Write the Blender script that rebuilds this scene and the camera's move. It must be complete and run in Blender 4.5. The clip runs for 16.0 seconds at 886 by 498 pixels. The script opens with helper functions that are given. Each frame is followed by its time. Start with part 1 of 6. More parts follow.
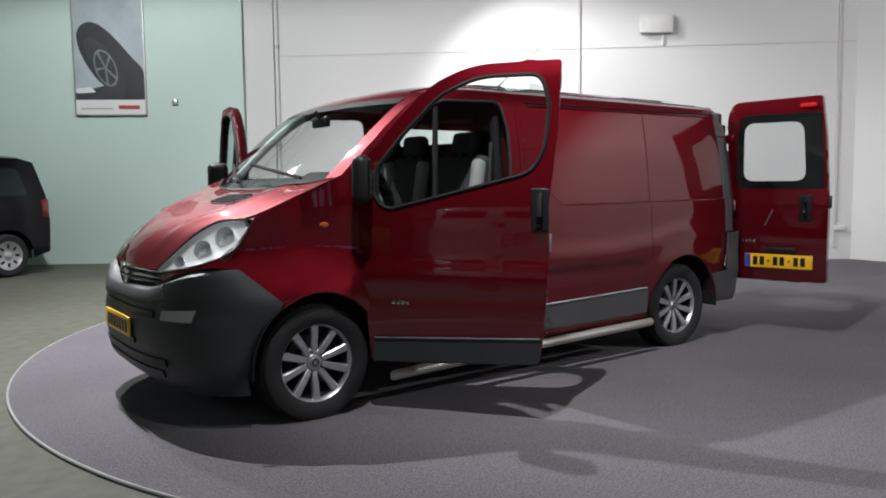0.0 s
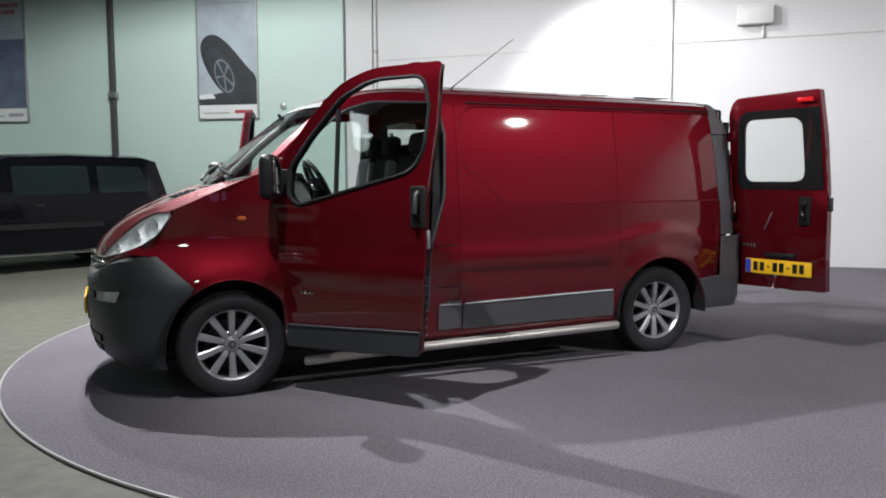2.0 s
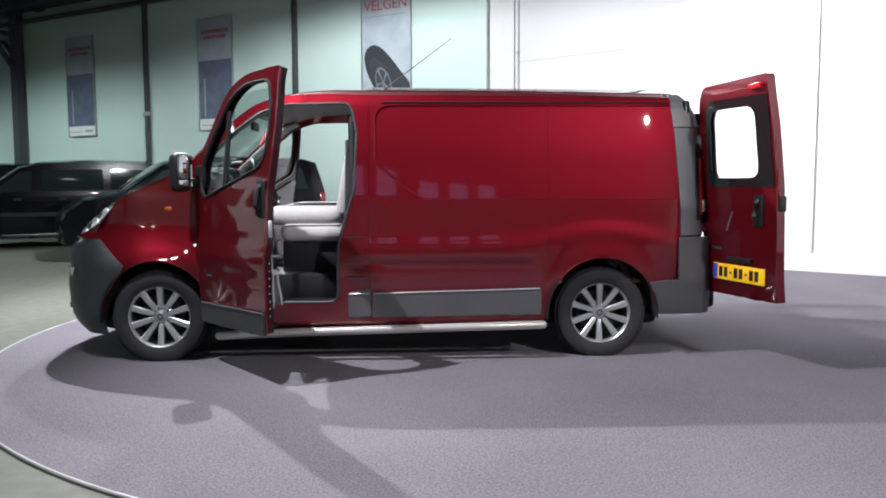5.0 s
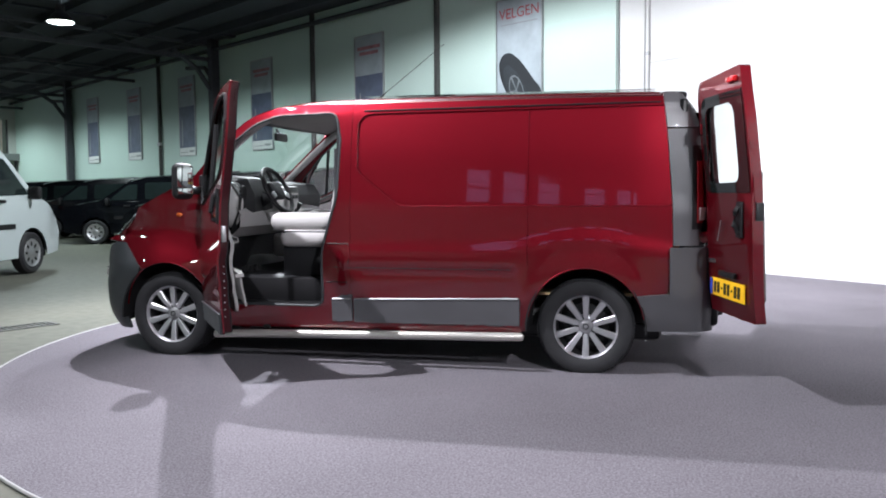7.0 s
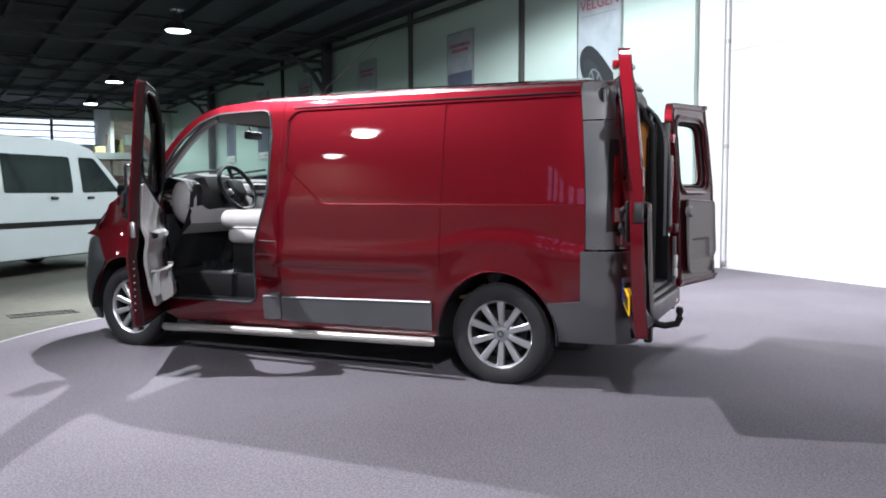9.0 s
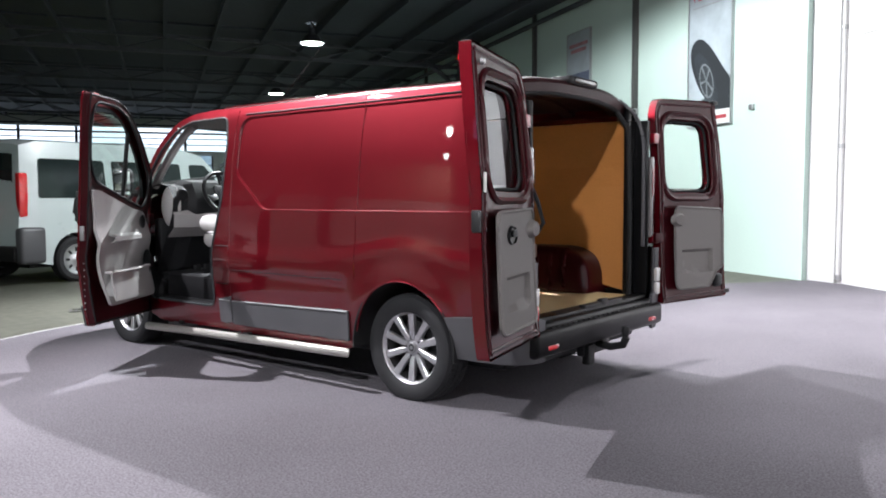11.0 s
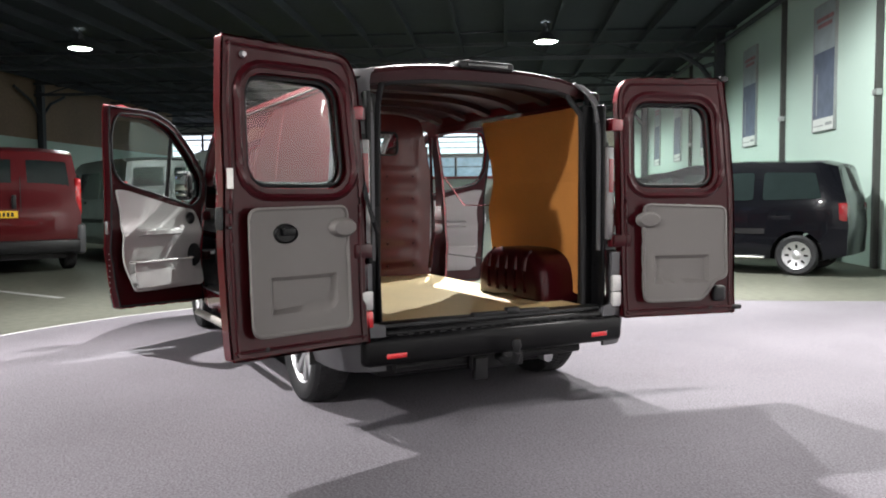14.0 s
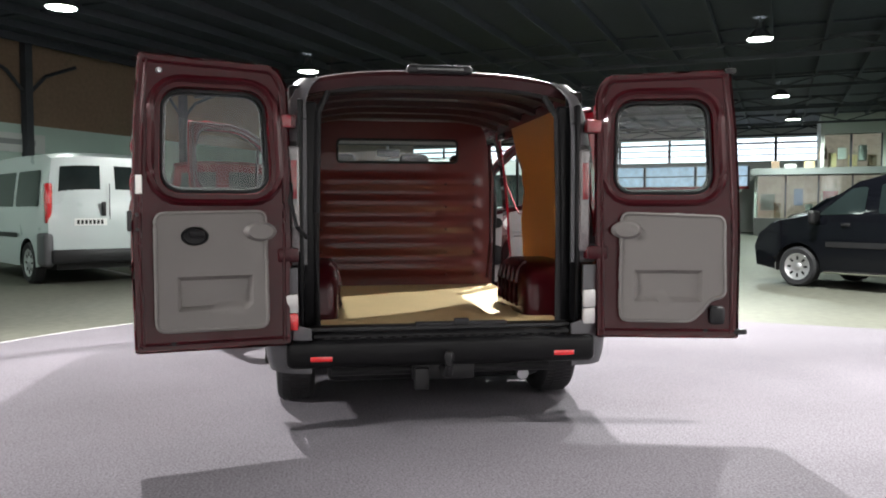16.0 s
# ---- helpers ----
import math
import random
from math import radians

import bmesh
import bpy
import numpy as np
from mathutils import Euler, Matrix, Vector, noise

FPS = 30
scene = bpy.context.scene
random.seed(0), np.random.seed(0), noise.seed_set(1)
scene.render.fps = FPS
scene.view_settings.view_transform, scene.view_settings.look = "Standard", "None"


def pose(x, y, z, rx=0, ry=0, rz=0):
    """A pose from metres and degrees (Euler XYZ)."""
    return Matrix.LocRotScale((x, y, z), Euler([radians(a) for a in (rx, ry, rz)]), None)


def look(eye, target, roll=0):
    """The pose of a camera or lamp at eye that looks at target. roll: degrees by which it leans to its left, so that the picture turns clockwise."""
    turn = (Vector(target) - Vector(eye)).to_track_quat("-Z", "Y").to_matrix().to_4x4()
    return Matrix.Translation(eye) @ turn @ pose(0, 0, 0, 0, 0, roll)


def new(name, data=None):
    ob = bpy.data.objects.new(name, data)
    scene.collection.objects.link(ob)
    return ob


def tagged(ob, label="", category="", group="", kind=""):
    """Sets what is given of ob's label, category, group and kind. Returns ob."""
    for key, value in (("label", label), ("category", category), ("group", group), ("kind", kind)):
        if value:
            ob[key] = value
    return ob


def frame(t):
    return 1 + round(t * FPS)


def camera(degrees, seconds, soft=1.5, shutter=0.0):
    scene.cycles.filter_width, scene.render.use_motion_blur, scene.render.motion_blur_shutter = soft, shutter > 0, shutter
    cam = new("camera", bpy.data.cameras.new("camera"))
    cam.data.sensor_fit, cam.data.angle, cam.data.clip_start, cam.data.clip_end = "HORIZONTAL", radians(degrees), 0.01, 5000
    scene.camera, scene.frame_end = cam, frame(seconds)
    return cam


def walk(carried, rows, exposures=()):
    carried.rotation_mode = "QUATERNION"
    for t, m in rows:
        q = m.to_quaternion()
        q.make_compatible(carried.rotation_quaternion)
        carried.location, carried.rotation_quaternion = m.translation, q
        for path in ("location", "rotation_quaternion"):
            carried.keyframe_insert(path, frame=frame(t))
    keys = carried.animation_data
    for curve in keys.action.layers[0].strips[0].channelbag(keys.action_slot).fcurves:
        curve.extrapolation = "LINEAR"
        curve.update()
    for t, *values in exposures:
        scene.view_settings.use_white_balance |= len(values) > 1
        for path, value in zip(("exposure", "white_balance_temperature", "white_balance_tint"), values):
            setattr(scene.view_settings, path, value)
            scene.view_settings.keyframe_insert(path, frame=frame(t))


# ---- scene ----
cam = camera(58.5, 16.0, 1.9)
PATH = [
    (0, (3.491, 4.737, 1.318), (2.319, 3.126, 1.142), -0.6),
    (0.5, (3.211, 4.98, 1.31), (2.139, 3.301, 1.133), -0.3),
    (1, (2.879, 5.227, 1.309), (1.901, 3.491, 1.131), -0.7),
    (1.5, (2.535, 5.468, 1.299), (1.678, 3.669, 1.126), -0.7),
    (2, (2.19, 5.679, 1.297), (1.42, 3.841, 1.124), -0.3),
    (2.5, (1.822, 5.869, 1.292), (1.164, 3.987, 1.126), -0.0),
    (3, (1.432, 6.036, 1.28), (0.847, 4.13, 1.117), -0.3),
    (3.5, (1.052, 6.168, 1.272), (0.575, 4.232, 1.111), 0.4),
    (4, (0.655, 6.288, 1.268), (0.294, 4.328, 1.099), 0.0),
    (4.5, (0.241, 6.371, 1.258), (0.004, 4.396, 1.089), -0.08),
    (5, (-0.185, 6.416, 1.245), (-0.272, 4.432, 1.08), -0.16),
    (5.5, (-0.612, 6.422, 1.234), (-0.54, 4.436, 1.074), -0.24),
    (6, (-1.033, 6.391, 1.226), (-0.81, 4.411, 1.074), -0.32),
    (6.5, (-1.438, 6.321, 1.227), (-1.088, 4.357, 1.083), -0.4),
    (7, (-1.828, 6.213, 1.227), (-1.37, 4.271, 1.085), -0.4),
    (7.5, (-2.195, 6.078, 1.228), (-1.642, 4.161, 1.086), -0.5),
    (8, (-2.542, 5.929, 1.215), (-1.859, 4.054, 1.082), 0.6),
    (8.5, (-2.945, 5.733, 1.231), (-2.175, 3.891, 1.105), -0.2),
    (9, (-3.294, 5.495, 1.216), (-2.456, 3.685, 1.072), -0.2),
    (9.5, (-3.633, 5.256, 1.212), (-2.678, 3.504, 1.075), -0.1),
    (10, (-3.969, 4.991, 1.212), (-2.918, 3.295, 1.077), 0.0),
    (10.5, (-4.302, 4.701, 1.215), (-3.158, 3.067, 1.081), -0.08),
    (11, (-4.609, 4.404, 1.219), (-3.367, 2.844, 1.088), -0.16),
    (11.5, (-4.894, 4.096, 1.223), (-3.553, 2.621, 1.094), -0.24),
    (12, (-5.162, 3.77, 1.224), (-3.722, 2.39, 1.096), -0.32),
    (12.5, (-5.416, 3.421, 1.221), (-3.882, 2.144, 1.09), -0.4),
    (13, (-5.651, 3.049, 1.214), (-4.046, 1.864, 1.082), -0.6),
    (13.5, (-5.859, 2.68, 1.198), (-4.164, 1.626, 1.075), -0.8),
    (14, (-6.041, 2.299, 1.192), (-4.275, 1.369, 1.064), -0.4),
    (14.5, (-6.202, 1.884, 1.192), (-4.366, 1.103, 1.056), -1.1),
    (15, (-6.334, 1.474, 1.18), (-4.444, 0.835, 1.046), -0.8),
    (15.5, (-6.437, 1.058, 1.164), (-4.502, 0.564, 1.052), -0.4),
    (16, (-6.499, 0.663, 1.162), (-4.526, 0.351, 1.064), -0.0),
]
walk(cam, [(t, look(eye, target, roll)) for t, eye, target, roll in PATH],
     [(0, -1.10, 6350, 10), (3.5, -0.45, 6200, 12), (7, 0.0, 6050, 13), (9.5, 0.1, 6050, 13), (13.5, 0.5, 6550, 9), (16, 0.6, 6550, 9)])

# ---- light ----
world = bpy.data.worlds.new("hall_air")
world.use_nodes = True
world.node_tree.nodes["Background"].inputs[0].default_value = (0.62, 0.75, 0.78, 1)
world.node_tree.nodes["Background"].inputs[1].default_value = 0.02
scene.world = world


def lamp(name, kind, place, aim, watts, size, colour=(1, 1, 1), angle=90, blend=0.3):
    data = bpy.data.lights.new(name, kind)
    data.energy, data.color = watts, colour
    if kind == "SPOT":
        data.spot_size, data.spot_blend, data.shadow_soft_size = radians(angle), blend, size
    elif kind == "AREA":
        data.shape, data.size = "DISK", size
    else:
        data.shadow_soft_size = size
    ob = new(name, data)
    ob.matrix_world = look(place, aim)
    return ob


# high-bay lamps over the turntable, a wall-washing spot, an added unseen fill spot and the hall's rows of high-bay
# lamps
lamp("turntable_lamp", "SPOT", (2.25, 2.75, 5.1), (-3.2, 1.2, 0), 2700, 0.03, (1.0, 0.97, 0.97), 102, 0.9)
lamp("turntable_lamp", "SPOT", (2.30, -2.2, 5.1), (-1.6, -0.4, 0), 3600, 0.03, (1.0, 0.97, 0.98), 150, 0.6)
lamp("turntable_lamp", "SPOT", (2.10, -4.6, 5.1), (1.9, -4.5, 0), 2050, 0.03, (0.98, 1.0, 0.98), 176, 0.25)
lamp("unseen_wall_spot", "SPOT", (-3.0, -3.9, 5.2), (-5.4, -3.5, 0.0), 1650, 0.08, (1.0, 0.98, 0.97), 100, 0.6)
# Added fill lamp, never in view; brightens the corner wall and the van side.
lamp("unseen_wall_spot", "SPOT", (-4.6, 8.0, 5.2), (-6.4, 4.6, 0.8), 2000, 0.10, (1.0, 0.98, 0.97), 150, 0.5)
HIGH_BAYS = [(10.7, -9.5), (19.1, -15.3), (25.5, -19.9), (16.7, 0.9), (26.0, -5.2), (31.5, -9.0),
             (10.2, 5.6), (20.3, 7.2), (29.2, 1.7), (33.0, -1.7), (4.2, 8.3), (7.5, 12.6)]
for hx, hy in HIGH_BAYS:
    lamp("high_bay_light", "SPOT", (hx, hy, 4.98), (hx, hy, 0), 1050 if hy < -9 else 210 if hx < 8 else 110, 0.22, (0.86, 1.0, 0.93), 165, 0.4)

# ---- materials ----


def material(name, colour, rough=0.5, metal=0.0, vary=0.12, scale=3.0, fine=60.0, bump=0.0, coat=0.0, spec=0.5, emit=None, power=0.0, rough_vary=0.08, grain=0.4):
    """A node material with broad and fine variation of tone, gloss and relief, at real-world size."""
    m = bpy.data.materials.new(name)
    m.use_nodes = True
    t = m.node_tree
    b = t.nodes["Principled BSDF"]
    b.inputs["Roughness"].default_value, b.inputs["Metallic"].default_value = rough, metal
    b.inputs["Specular IOR Level"].default_value = spec
    if coat:
        b.inputs["Coat Weight"].default_value, b.inputs["Coat Roughness"].default_value = coat, 0.03
    if emit:
        b.inputs["Emission Color"].default_value, b.inputs["Emission Strength"].default_value = (*emit, 1), power
    co = t.nodes.new("ShaderNodeTexCoord")
    big, small = t.nodes.new("ShaderNodeTexNoise"), t.nodes.new("ShaderNodeTexNoise")
    big.inputs["Scale"].default_value, small.inputs["Scale"].default_value = scale, fine
    big.inputs["Detail"].default_value, small.inputs["Detail"].default_value = 5, 3
    for n in (big, small):
        t.links.new(co.outputs["Object"], n.inputs["Vector"])
    mix = t.nodes.new("ShaderNodeMath")
    mix.operation = "MULTIPLY_ADD"
    mix.inputs[1].default_value = 1 - grain
    t.links.new(big.outputs[0], mix.inputs[0])
    half = t.nodes.new("ShaderNodeMath")
    half.operation = "MULTIPLY"
    half.inputs[1].default_value = grain
    t.links.new(small.outputs[0], half.inputs[0])
    t.links.new(half.outputs[0], mix.inputs[2])
    ramp = t.nodes.new("ShaderNodeValToRGB")
    e = ramp.color_ramp.elements
    e[0].position, e[1].position = 0.3, 0.7
    e[0].color = (*[max(0, c * (1 - vary)) for c in colour], 1)
    e[1].color = (*[min(1, c * (1 + vary)) for c in colour], 1)
    t.links.new(mix.outputs[0], ramp.inputs[0])
    t.links.new(ramp.outputs[0], b.inputs["Base Color"])
    if rough_vary:
        r = t.nodes.new("ShaderNodeMapRange")
        r.inputs[3].default_value, r.inputs[4].default_value = max(0.02, rough - rough_vary), min(1, rough + rough_vary)
        t.links.new(big.outputs[0], r.inputs[0])
        t.links.new(r.outputs[0], b.inputs["Roughness"])
    if bump:
        bn = t.nodes.new("ShaderNodeBump")
        bn.inputs["Strength"].default_value, bn.inputs["Distance"].default_value = bump, 0.004
        t.links.new(small.outputs[0], bn.inputs["Height"])
        t.links.new(bn.outputs[0], b.inputs["Normal"])
    return m


def glass(name, tint, rough=0.0):
    m = bpy.data.materials.new(name)
    m.use_nodes = True
    t = m.node_tree
    t.nodes.remove(t.nodes["Principled BSDF"])
    out = t.nodes["Material Output"]
    clear, shine, mix, fr, power, gain = (t.nodes.new(k) for k in ("ShaderNodeBsdfTransparent", "ShaderNodeBsdfGlossy", "ShaderNodeMixShader", "ShaderNodeLayerWeight", "ShaderNodeMath", "ShaderNodeMath"))
    clear.inputs[0].default_value = (*tint, 1)
    shine.inputs["Roughness"].default_value = rough
    power.operation, gain.operation = "POWER", "MULTIPLY_ADD"
    power.inputs[1].default_value, gain.inputs[1].default_value, gain.inputs[2].default_value = 4.5, 0.9, 0.06
    t.links.new(fr.outputs["Facing"], power.inputs[0])
    t.links.new(power.outputs[0], gain.inputs[0])
    t.links.new(gain.outputs[0], mix.inputs[0])
    t.links.new(clear.outputs[0], mix.inputs[1])
    t.links.new(shine.outputs[0], mix.inputs[2])
    t.links.new(mix.outputs[0], out.inputs[0])
    return m


RED = material("red_metallic_paint", (0.140, 0.0038, 0.0096), 0.48, 0.80, 0.06, 1.5, 900, 0.0, 1.0, 0.1, rough_vary=0.02)
RED.node_tree.nodes["Principled BSDF"].inputs["Coat IOR"].default_value = 1.6
RED_IN = material("darker_inner_red", (0.031, 0.0023, 0.0042), 0.36, 0.1, 0.12, 2.0, 300, 0.0, 0.30, 0.10)
# Brighter, warmer than RED_IN: the plywood's orange reflection is put into the colour.
BULK_RED = material("red_with_ply_reflection", (0.066, 0.008, 0.0065), 0.38, 0.0, 0.16, 3.0, 120, 0.05, 0.25, 0.25)
# Darker copy of the inner red; the shade under the roof is in its colour.
ROOF_IN = material("shaded_inner_roof_red", (0.020, 0.0035, 0.0045), 0.5, 0.0, 0.2, 3.0, 120, 0.05, 0.15, 0.2)
DISC = material("dark_brake_steel", (0.022, 0.022, 0.023), 0.5, 0.3, 0.2, 20, 200)
GREY_PL = material("grey_bumper_plastic", (0.066, 0.065, 0.071), 0.45, 0, 0.10, 4, 400, 0.15)
DARK_PL = material("dark_bumper_plastic", (0.026, 0.030, 0.033), 0.48, 0, 0.12, 4, 400, 0.2)
BLACK_PL = material("black_plastic", (0.010, 0.010, 0.011), 0.45, 0, 0.2, 5, 300, 0.1, spec=0.28)
RUBBER = material("black_rubber", (0.013, 0.013, 0.014), 0.72, 0, 0.2, 8, 200, 0.2, spec=0.2)
TYRE = material("tyre_rubber", (0.022, 0.022, 0.024), 0.66, 0, 0.25, 9, 260, 0.3, spec=0.25)
ALLOY = material("silver_alloy", (0.55, 0.55, 0.57), 0.34, 0.85, 0.06, 6, 300)
CHROME = material("polished_steel", (0.78, 0.77, 0.75), 0.16, 1.0, 0.05, 6, 200)
STEEL = material("dull_steel", (0.42, 0.42, 0.43), 0.4, 0.9, 0.12, 6, 200)
TRIM = material("grey_trim_panel", (0.122, 0.112, 0.106), 0.62, 0, 0.05, 3, 500, 0.15)
TRIM_LIGHT = material("light_grey_trim", (0.33, 0.32, 0.315), 0.55, 0, 0.06, 3, 500, 0.15)
CLOTH = material("light_grey_cloth", (0.43, 0.415, 0.41), 0.85, 0, 0.08, 5, 500, 0.3, spec=0.2)
CLOTH_DARK = material("dark_and_shaded_cloth", (0.07, 0.07, 0.075), 0.85, 0, 0.1, 5, 500, 0.3, spec=0.2)
DASH = material("dark_dashboard", (0.014, 0.0145, 0.016), 0.6, 0, 0.1, 5, 500, 0.3, spec=0.25)
PLY = material("varnished_plywood", (0.37, 0.155, 0.040), 0.38, 0, 0.16, 2.2, 90, 0.1)
PLY_FLOOR = material("bare_plywood", (0.60, 0.46, 0.24), 0.6, 0, 0.12, 1.6, 70, 0.15)
CARPET = material("grey_carpet", (0.132, 0.123, 0.137), 0.95, 0, 0.48, 0.7, 95, 0.4, spec=0.1, grain=0.72)
CONCRETE = material("worn_concrete", (0.104, 0.106, 0.086), 0.60, 0, 0.38, 0.35, 9, 0.12, rough_vary=0.15, spec=0.12)
WALL_WHITE = material("white_painted_panels", (0.61, 0.605, 0.60), 0.6, 0, 0.035, 0.6, 30, 0.08)
WALL_GREEN = material("pale_painted_wall", (0.50, 0.625, 0.57), 0.6, 0, 0.05, 0.5, 30, 0.08)
WALL_FAR = material("far_painted_wall", (0.55, 0.56, 0.53), 0.7, 0, 0.1, 0.4, 20)
BROWN = material("brown_cladding", (0.25, 0.165, 0.11), 0.7, 0, 0.25, 0.4, 9)
CEILING = material("dark_ceiling", (0.040, 0.043, 0.056), 0.8, 0, 0.30, 0.6, 12)
BEAM = material("dark_steel_beam", (0.048, 0.051, 0.060), 0.6, 0.1, 0.3, 0.8, 20)
POST = material("dark_wall_post", (0.05, 0.05, 0.048), 0.6, 0, 0.2, 2, 40)
RIM_WHITE = material("pale_edge_strip", (0.30, 0.30, 0.29), 0.5, 0, 0.15, 3, 60)
PLATE_Y = material("yellow_plate", (0.85, 0.50, 0.01), 0.4, 0, 0.05, 5, 200)
PLATE_W = material("white_plate", (0.75, 0.76, 0.74), 0.4, 0, 0.05, 5, 200)
BLUE = material("blue_plate_band", (0.02, 0.05, 0.45), 0.4, 0, 0.05)
PAPER = material("white_sticker", (0.80, 0.78, 0.74), 0.6, 0, 0.04)
LENS_RED = material("red_lens", (0.55, 0.012, 0.015), 0.12, 0, 0.1, 9, 120, coat=1.0)
TAIL_RED = material("dull_red_lens", (0.15, 0.006, 0.008), 0.15, 0, 0.15, 9, 120, coat=0.8)
TAIL_GLASS = material("dull_lamp_glass", (0.105, 0.095, 0.095), 0.12, 0.0, 0.3, 7, 60, coat=1.0)
JAMB = material("black_door_jamb", (0.0045, 0.0045, 0.005), 0.3, 0, 0.2, 5, 300, 0.05, spec=0.16)
# Post grey made paler for the caps; the lamp highlight is in its colour.
CAP_GREY = material("lamp_lit_grey_cap", (0.10, 0.098, 0.102), 0.42, 0, 0.06, 5, 300, coat=0.25)
FASCIA = material("dull_grey_fascia", (0.17, 0.18, 0.18), 0.6, 0, 0.15, 1, 20)
COLD_GLOW = material("bluish_lit_glass", (0.3, 0.4, 0.5), 0.3, vary=0.6, scale=0.9, fine=4, emit=(0.55, 0.78, 1.0), power=0.42)
SATIN = material("satin_side_bar", (0.46, 0.44, 0.41), 0.38, 0.55, 0.08, 5, 200)
LENS_WHITE = material("clear_lens", (0.46, 0.45, 0.44), 0.10, 0.2, 0.12, 12, 120, coat=1.0)
LENS_ORANGE = material("orange_lens", (0.38, 0.07, 0.012), 0.15, 0, 0.1, coat=1.0)
REFLECTOR = material("chrome_reflector", (0.80, 0.81, 0.82), 0.24, 0.3, 0.10, 30, 90, coat=0.5)
GLASS = glass("clear_glass", (0.88, 0.93, 0.91))
GLASS_TINT = glass("tinted_glass", (0.70, 0.78, 0.75))
CAR_GLASS = material("greenish_car_glass", (0.012, 0.018, 0.018), 0.06, 0, 0.25, 1.2, 6, spec=0.28, rough_vary=0.0)
GLASS_DARK = material("dark_vehicle_glass", (0.008, 0.0105, 0.0105), 0.05, 0, 0.2, coat=1.0)
MIRROR = material("mirror_glass", (0.85, 0.86, 0.86), 0.03, 1.0, 0.02, rough_vary=0)
BLACK_PAINT = material("black_paint", (0.003, 0.0034, 0.005), 0.2, 0.0, 0.1, 2, 600, coat=0.2, spec=0.1)
WHITE_PAINT = material("white_paint", (0.46, 0.52, 0.52), 0.3, 0, 0.04, 2, 300, coat=0.8)
RED_PAINT = material("plain_red_paint", (0.075, 0.004, 0.006), 0.3, 0.1, 0.06, 2, 600, coat=0.4, spec=0.1)
GREY_PAINT = material("dark_grey_paint", (0.055, 0.062, 0.063), 0.35, 0.3, 0.08, 2, 600, coat=1.0)
YELLOW_PAINT = material("yellow_green_paint", (0.55, 0.62, 0.03), 0.3, 0, 0.06, coat=1.0)
BLUE_PAINT = material("blue_grey_paint", (0.10, 0.16, 0.22), 0.3, 0.3, 0.06, coat=1.0)
LAMP_GLOW = material("lamp_glow", (0.9, 0.95, 0.92), 0.4, emit=(0.88, 1.0, 0.95), power=14.0)
WINDOW_GLOW = material("daylight_window", (0.7, 0.8, 0.9), 0.3, emit=(0.80, 0.90, 1.0), power=1.5)
WINDOW_DIM = material("dusk_window", (0.5, 0.6, 0.8), 0.3, emit=(0.45, 0.52, 1.0), power=0.75)
OFFICE_PANE = material("bluish_office_glass", (0.12, 0.16, 0.22), 0.2, vary=0.6, scale=0.5, fine=3, emit=(0.5, 0.65, 1.0), power=0.14)
SHOP_GLOW = material("lit_shop_interior", (0.28, 0.24, 0.2), 0.5, vary=0.7, scale=0.7, fine=5, emit=(1.0, 0.84, 0.70), power=0.16)
LAMP_SHELL = material("dark_lamp_shade", (0.06, 0.063, 0.068), 0.5, 0.3, 0.1)
SKY_PRINT = material("printed_grey_sky", (0.36, 0.41, 0.44), 0.5, 0, 0.28, 1.1, 3)
TYRE_PRINT = material("printed_tyre", (0.022, 0.026, 0.030), 0.5, 0, 0.2, 5, 30)
RIM_PRINT = material("printed_rim", (0.16, 0.18, 0.19), 0.5, 0, 0.3, 5, 30)
ROAD_PRINT = material("printed_road", (0.03, 0.036, 0.042), 0.5, 0, 0.3, 3, 30)
BLUE_PRINT = material("printed_blue_night", (0.10, 0.12, 0.18), 0.5, 0, 0.4, 1.4, 4)
PAPER_PRINT = material("printed_white", (0.66, 0.67, 0.66), 0.5, 0, 0.04)
RED_PRINT = material("printed_red", (0.36, 0.04, 0.05), 0.5, 0, 0.05)
PALE_RED = material("faded_red_print", (0.36, 0.15, 0.17), 0.5, 0, 0.5, 9, 40)
GREY_PRINT = material("printed_grey", (0.30, 0.31, 0.32), 0.5, 0, 0.1)

# ---- mesh helpers ----
from mathutils import geometry


def part(name, bm, mat, parent=None, label="", smooth=True, thick=0.0, offset=-1.0):
    """Links a bmesh as one mesh object, under a thing or a part."""
    me = bpy.data.meshes.new(name)
    if thick:
        thicken(bm, thick, offset)
    for f in bm.faces:
        f.smooth = smooth
    bm.to_mesh(me)
    bm.free()
    me.materials.append(mat)
    ob = new(name, me)
    if parent is not None:
        ob.parent = parent
    if label:
        ob["label"] = label
    if smooth:
        sharp(me)
    return ob


def thicken(bm, thick, offset):
    """Gives a sheet a back face and a rim; offset -1 lays the back behind the face, 1 before it."""
    bm.normal_update()
    rim = [(e.verts[0], e.verts[1], e.link_faces[0]) for e in bm.edges if len(e.link_faces) == 1]
    faces = bm.faces[:]
    back = {v: bm.verts.new(v.co + v.normal * thick * offset) for v in bm.verts[:]}
    for f in faces:
        q = [back[v] for v in f.verts]
        bm.faces.new(q[::-1])
    for a, b, f in rim:
        ring = list(f.verts)
        k = ring.index(a)
        if ring[(k + 1) % len(ring)] is not b:
            a, b = b, a
        bm.faces.new((b, a, back[a], back[b]))
    if offset > 0:
        bmesh.ops.reverse_faces(bm, faces=bm.faces)


def sharp(me, angle=38):
    me.set_sharp_from_angle(angle=radians(angle))


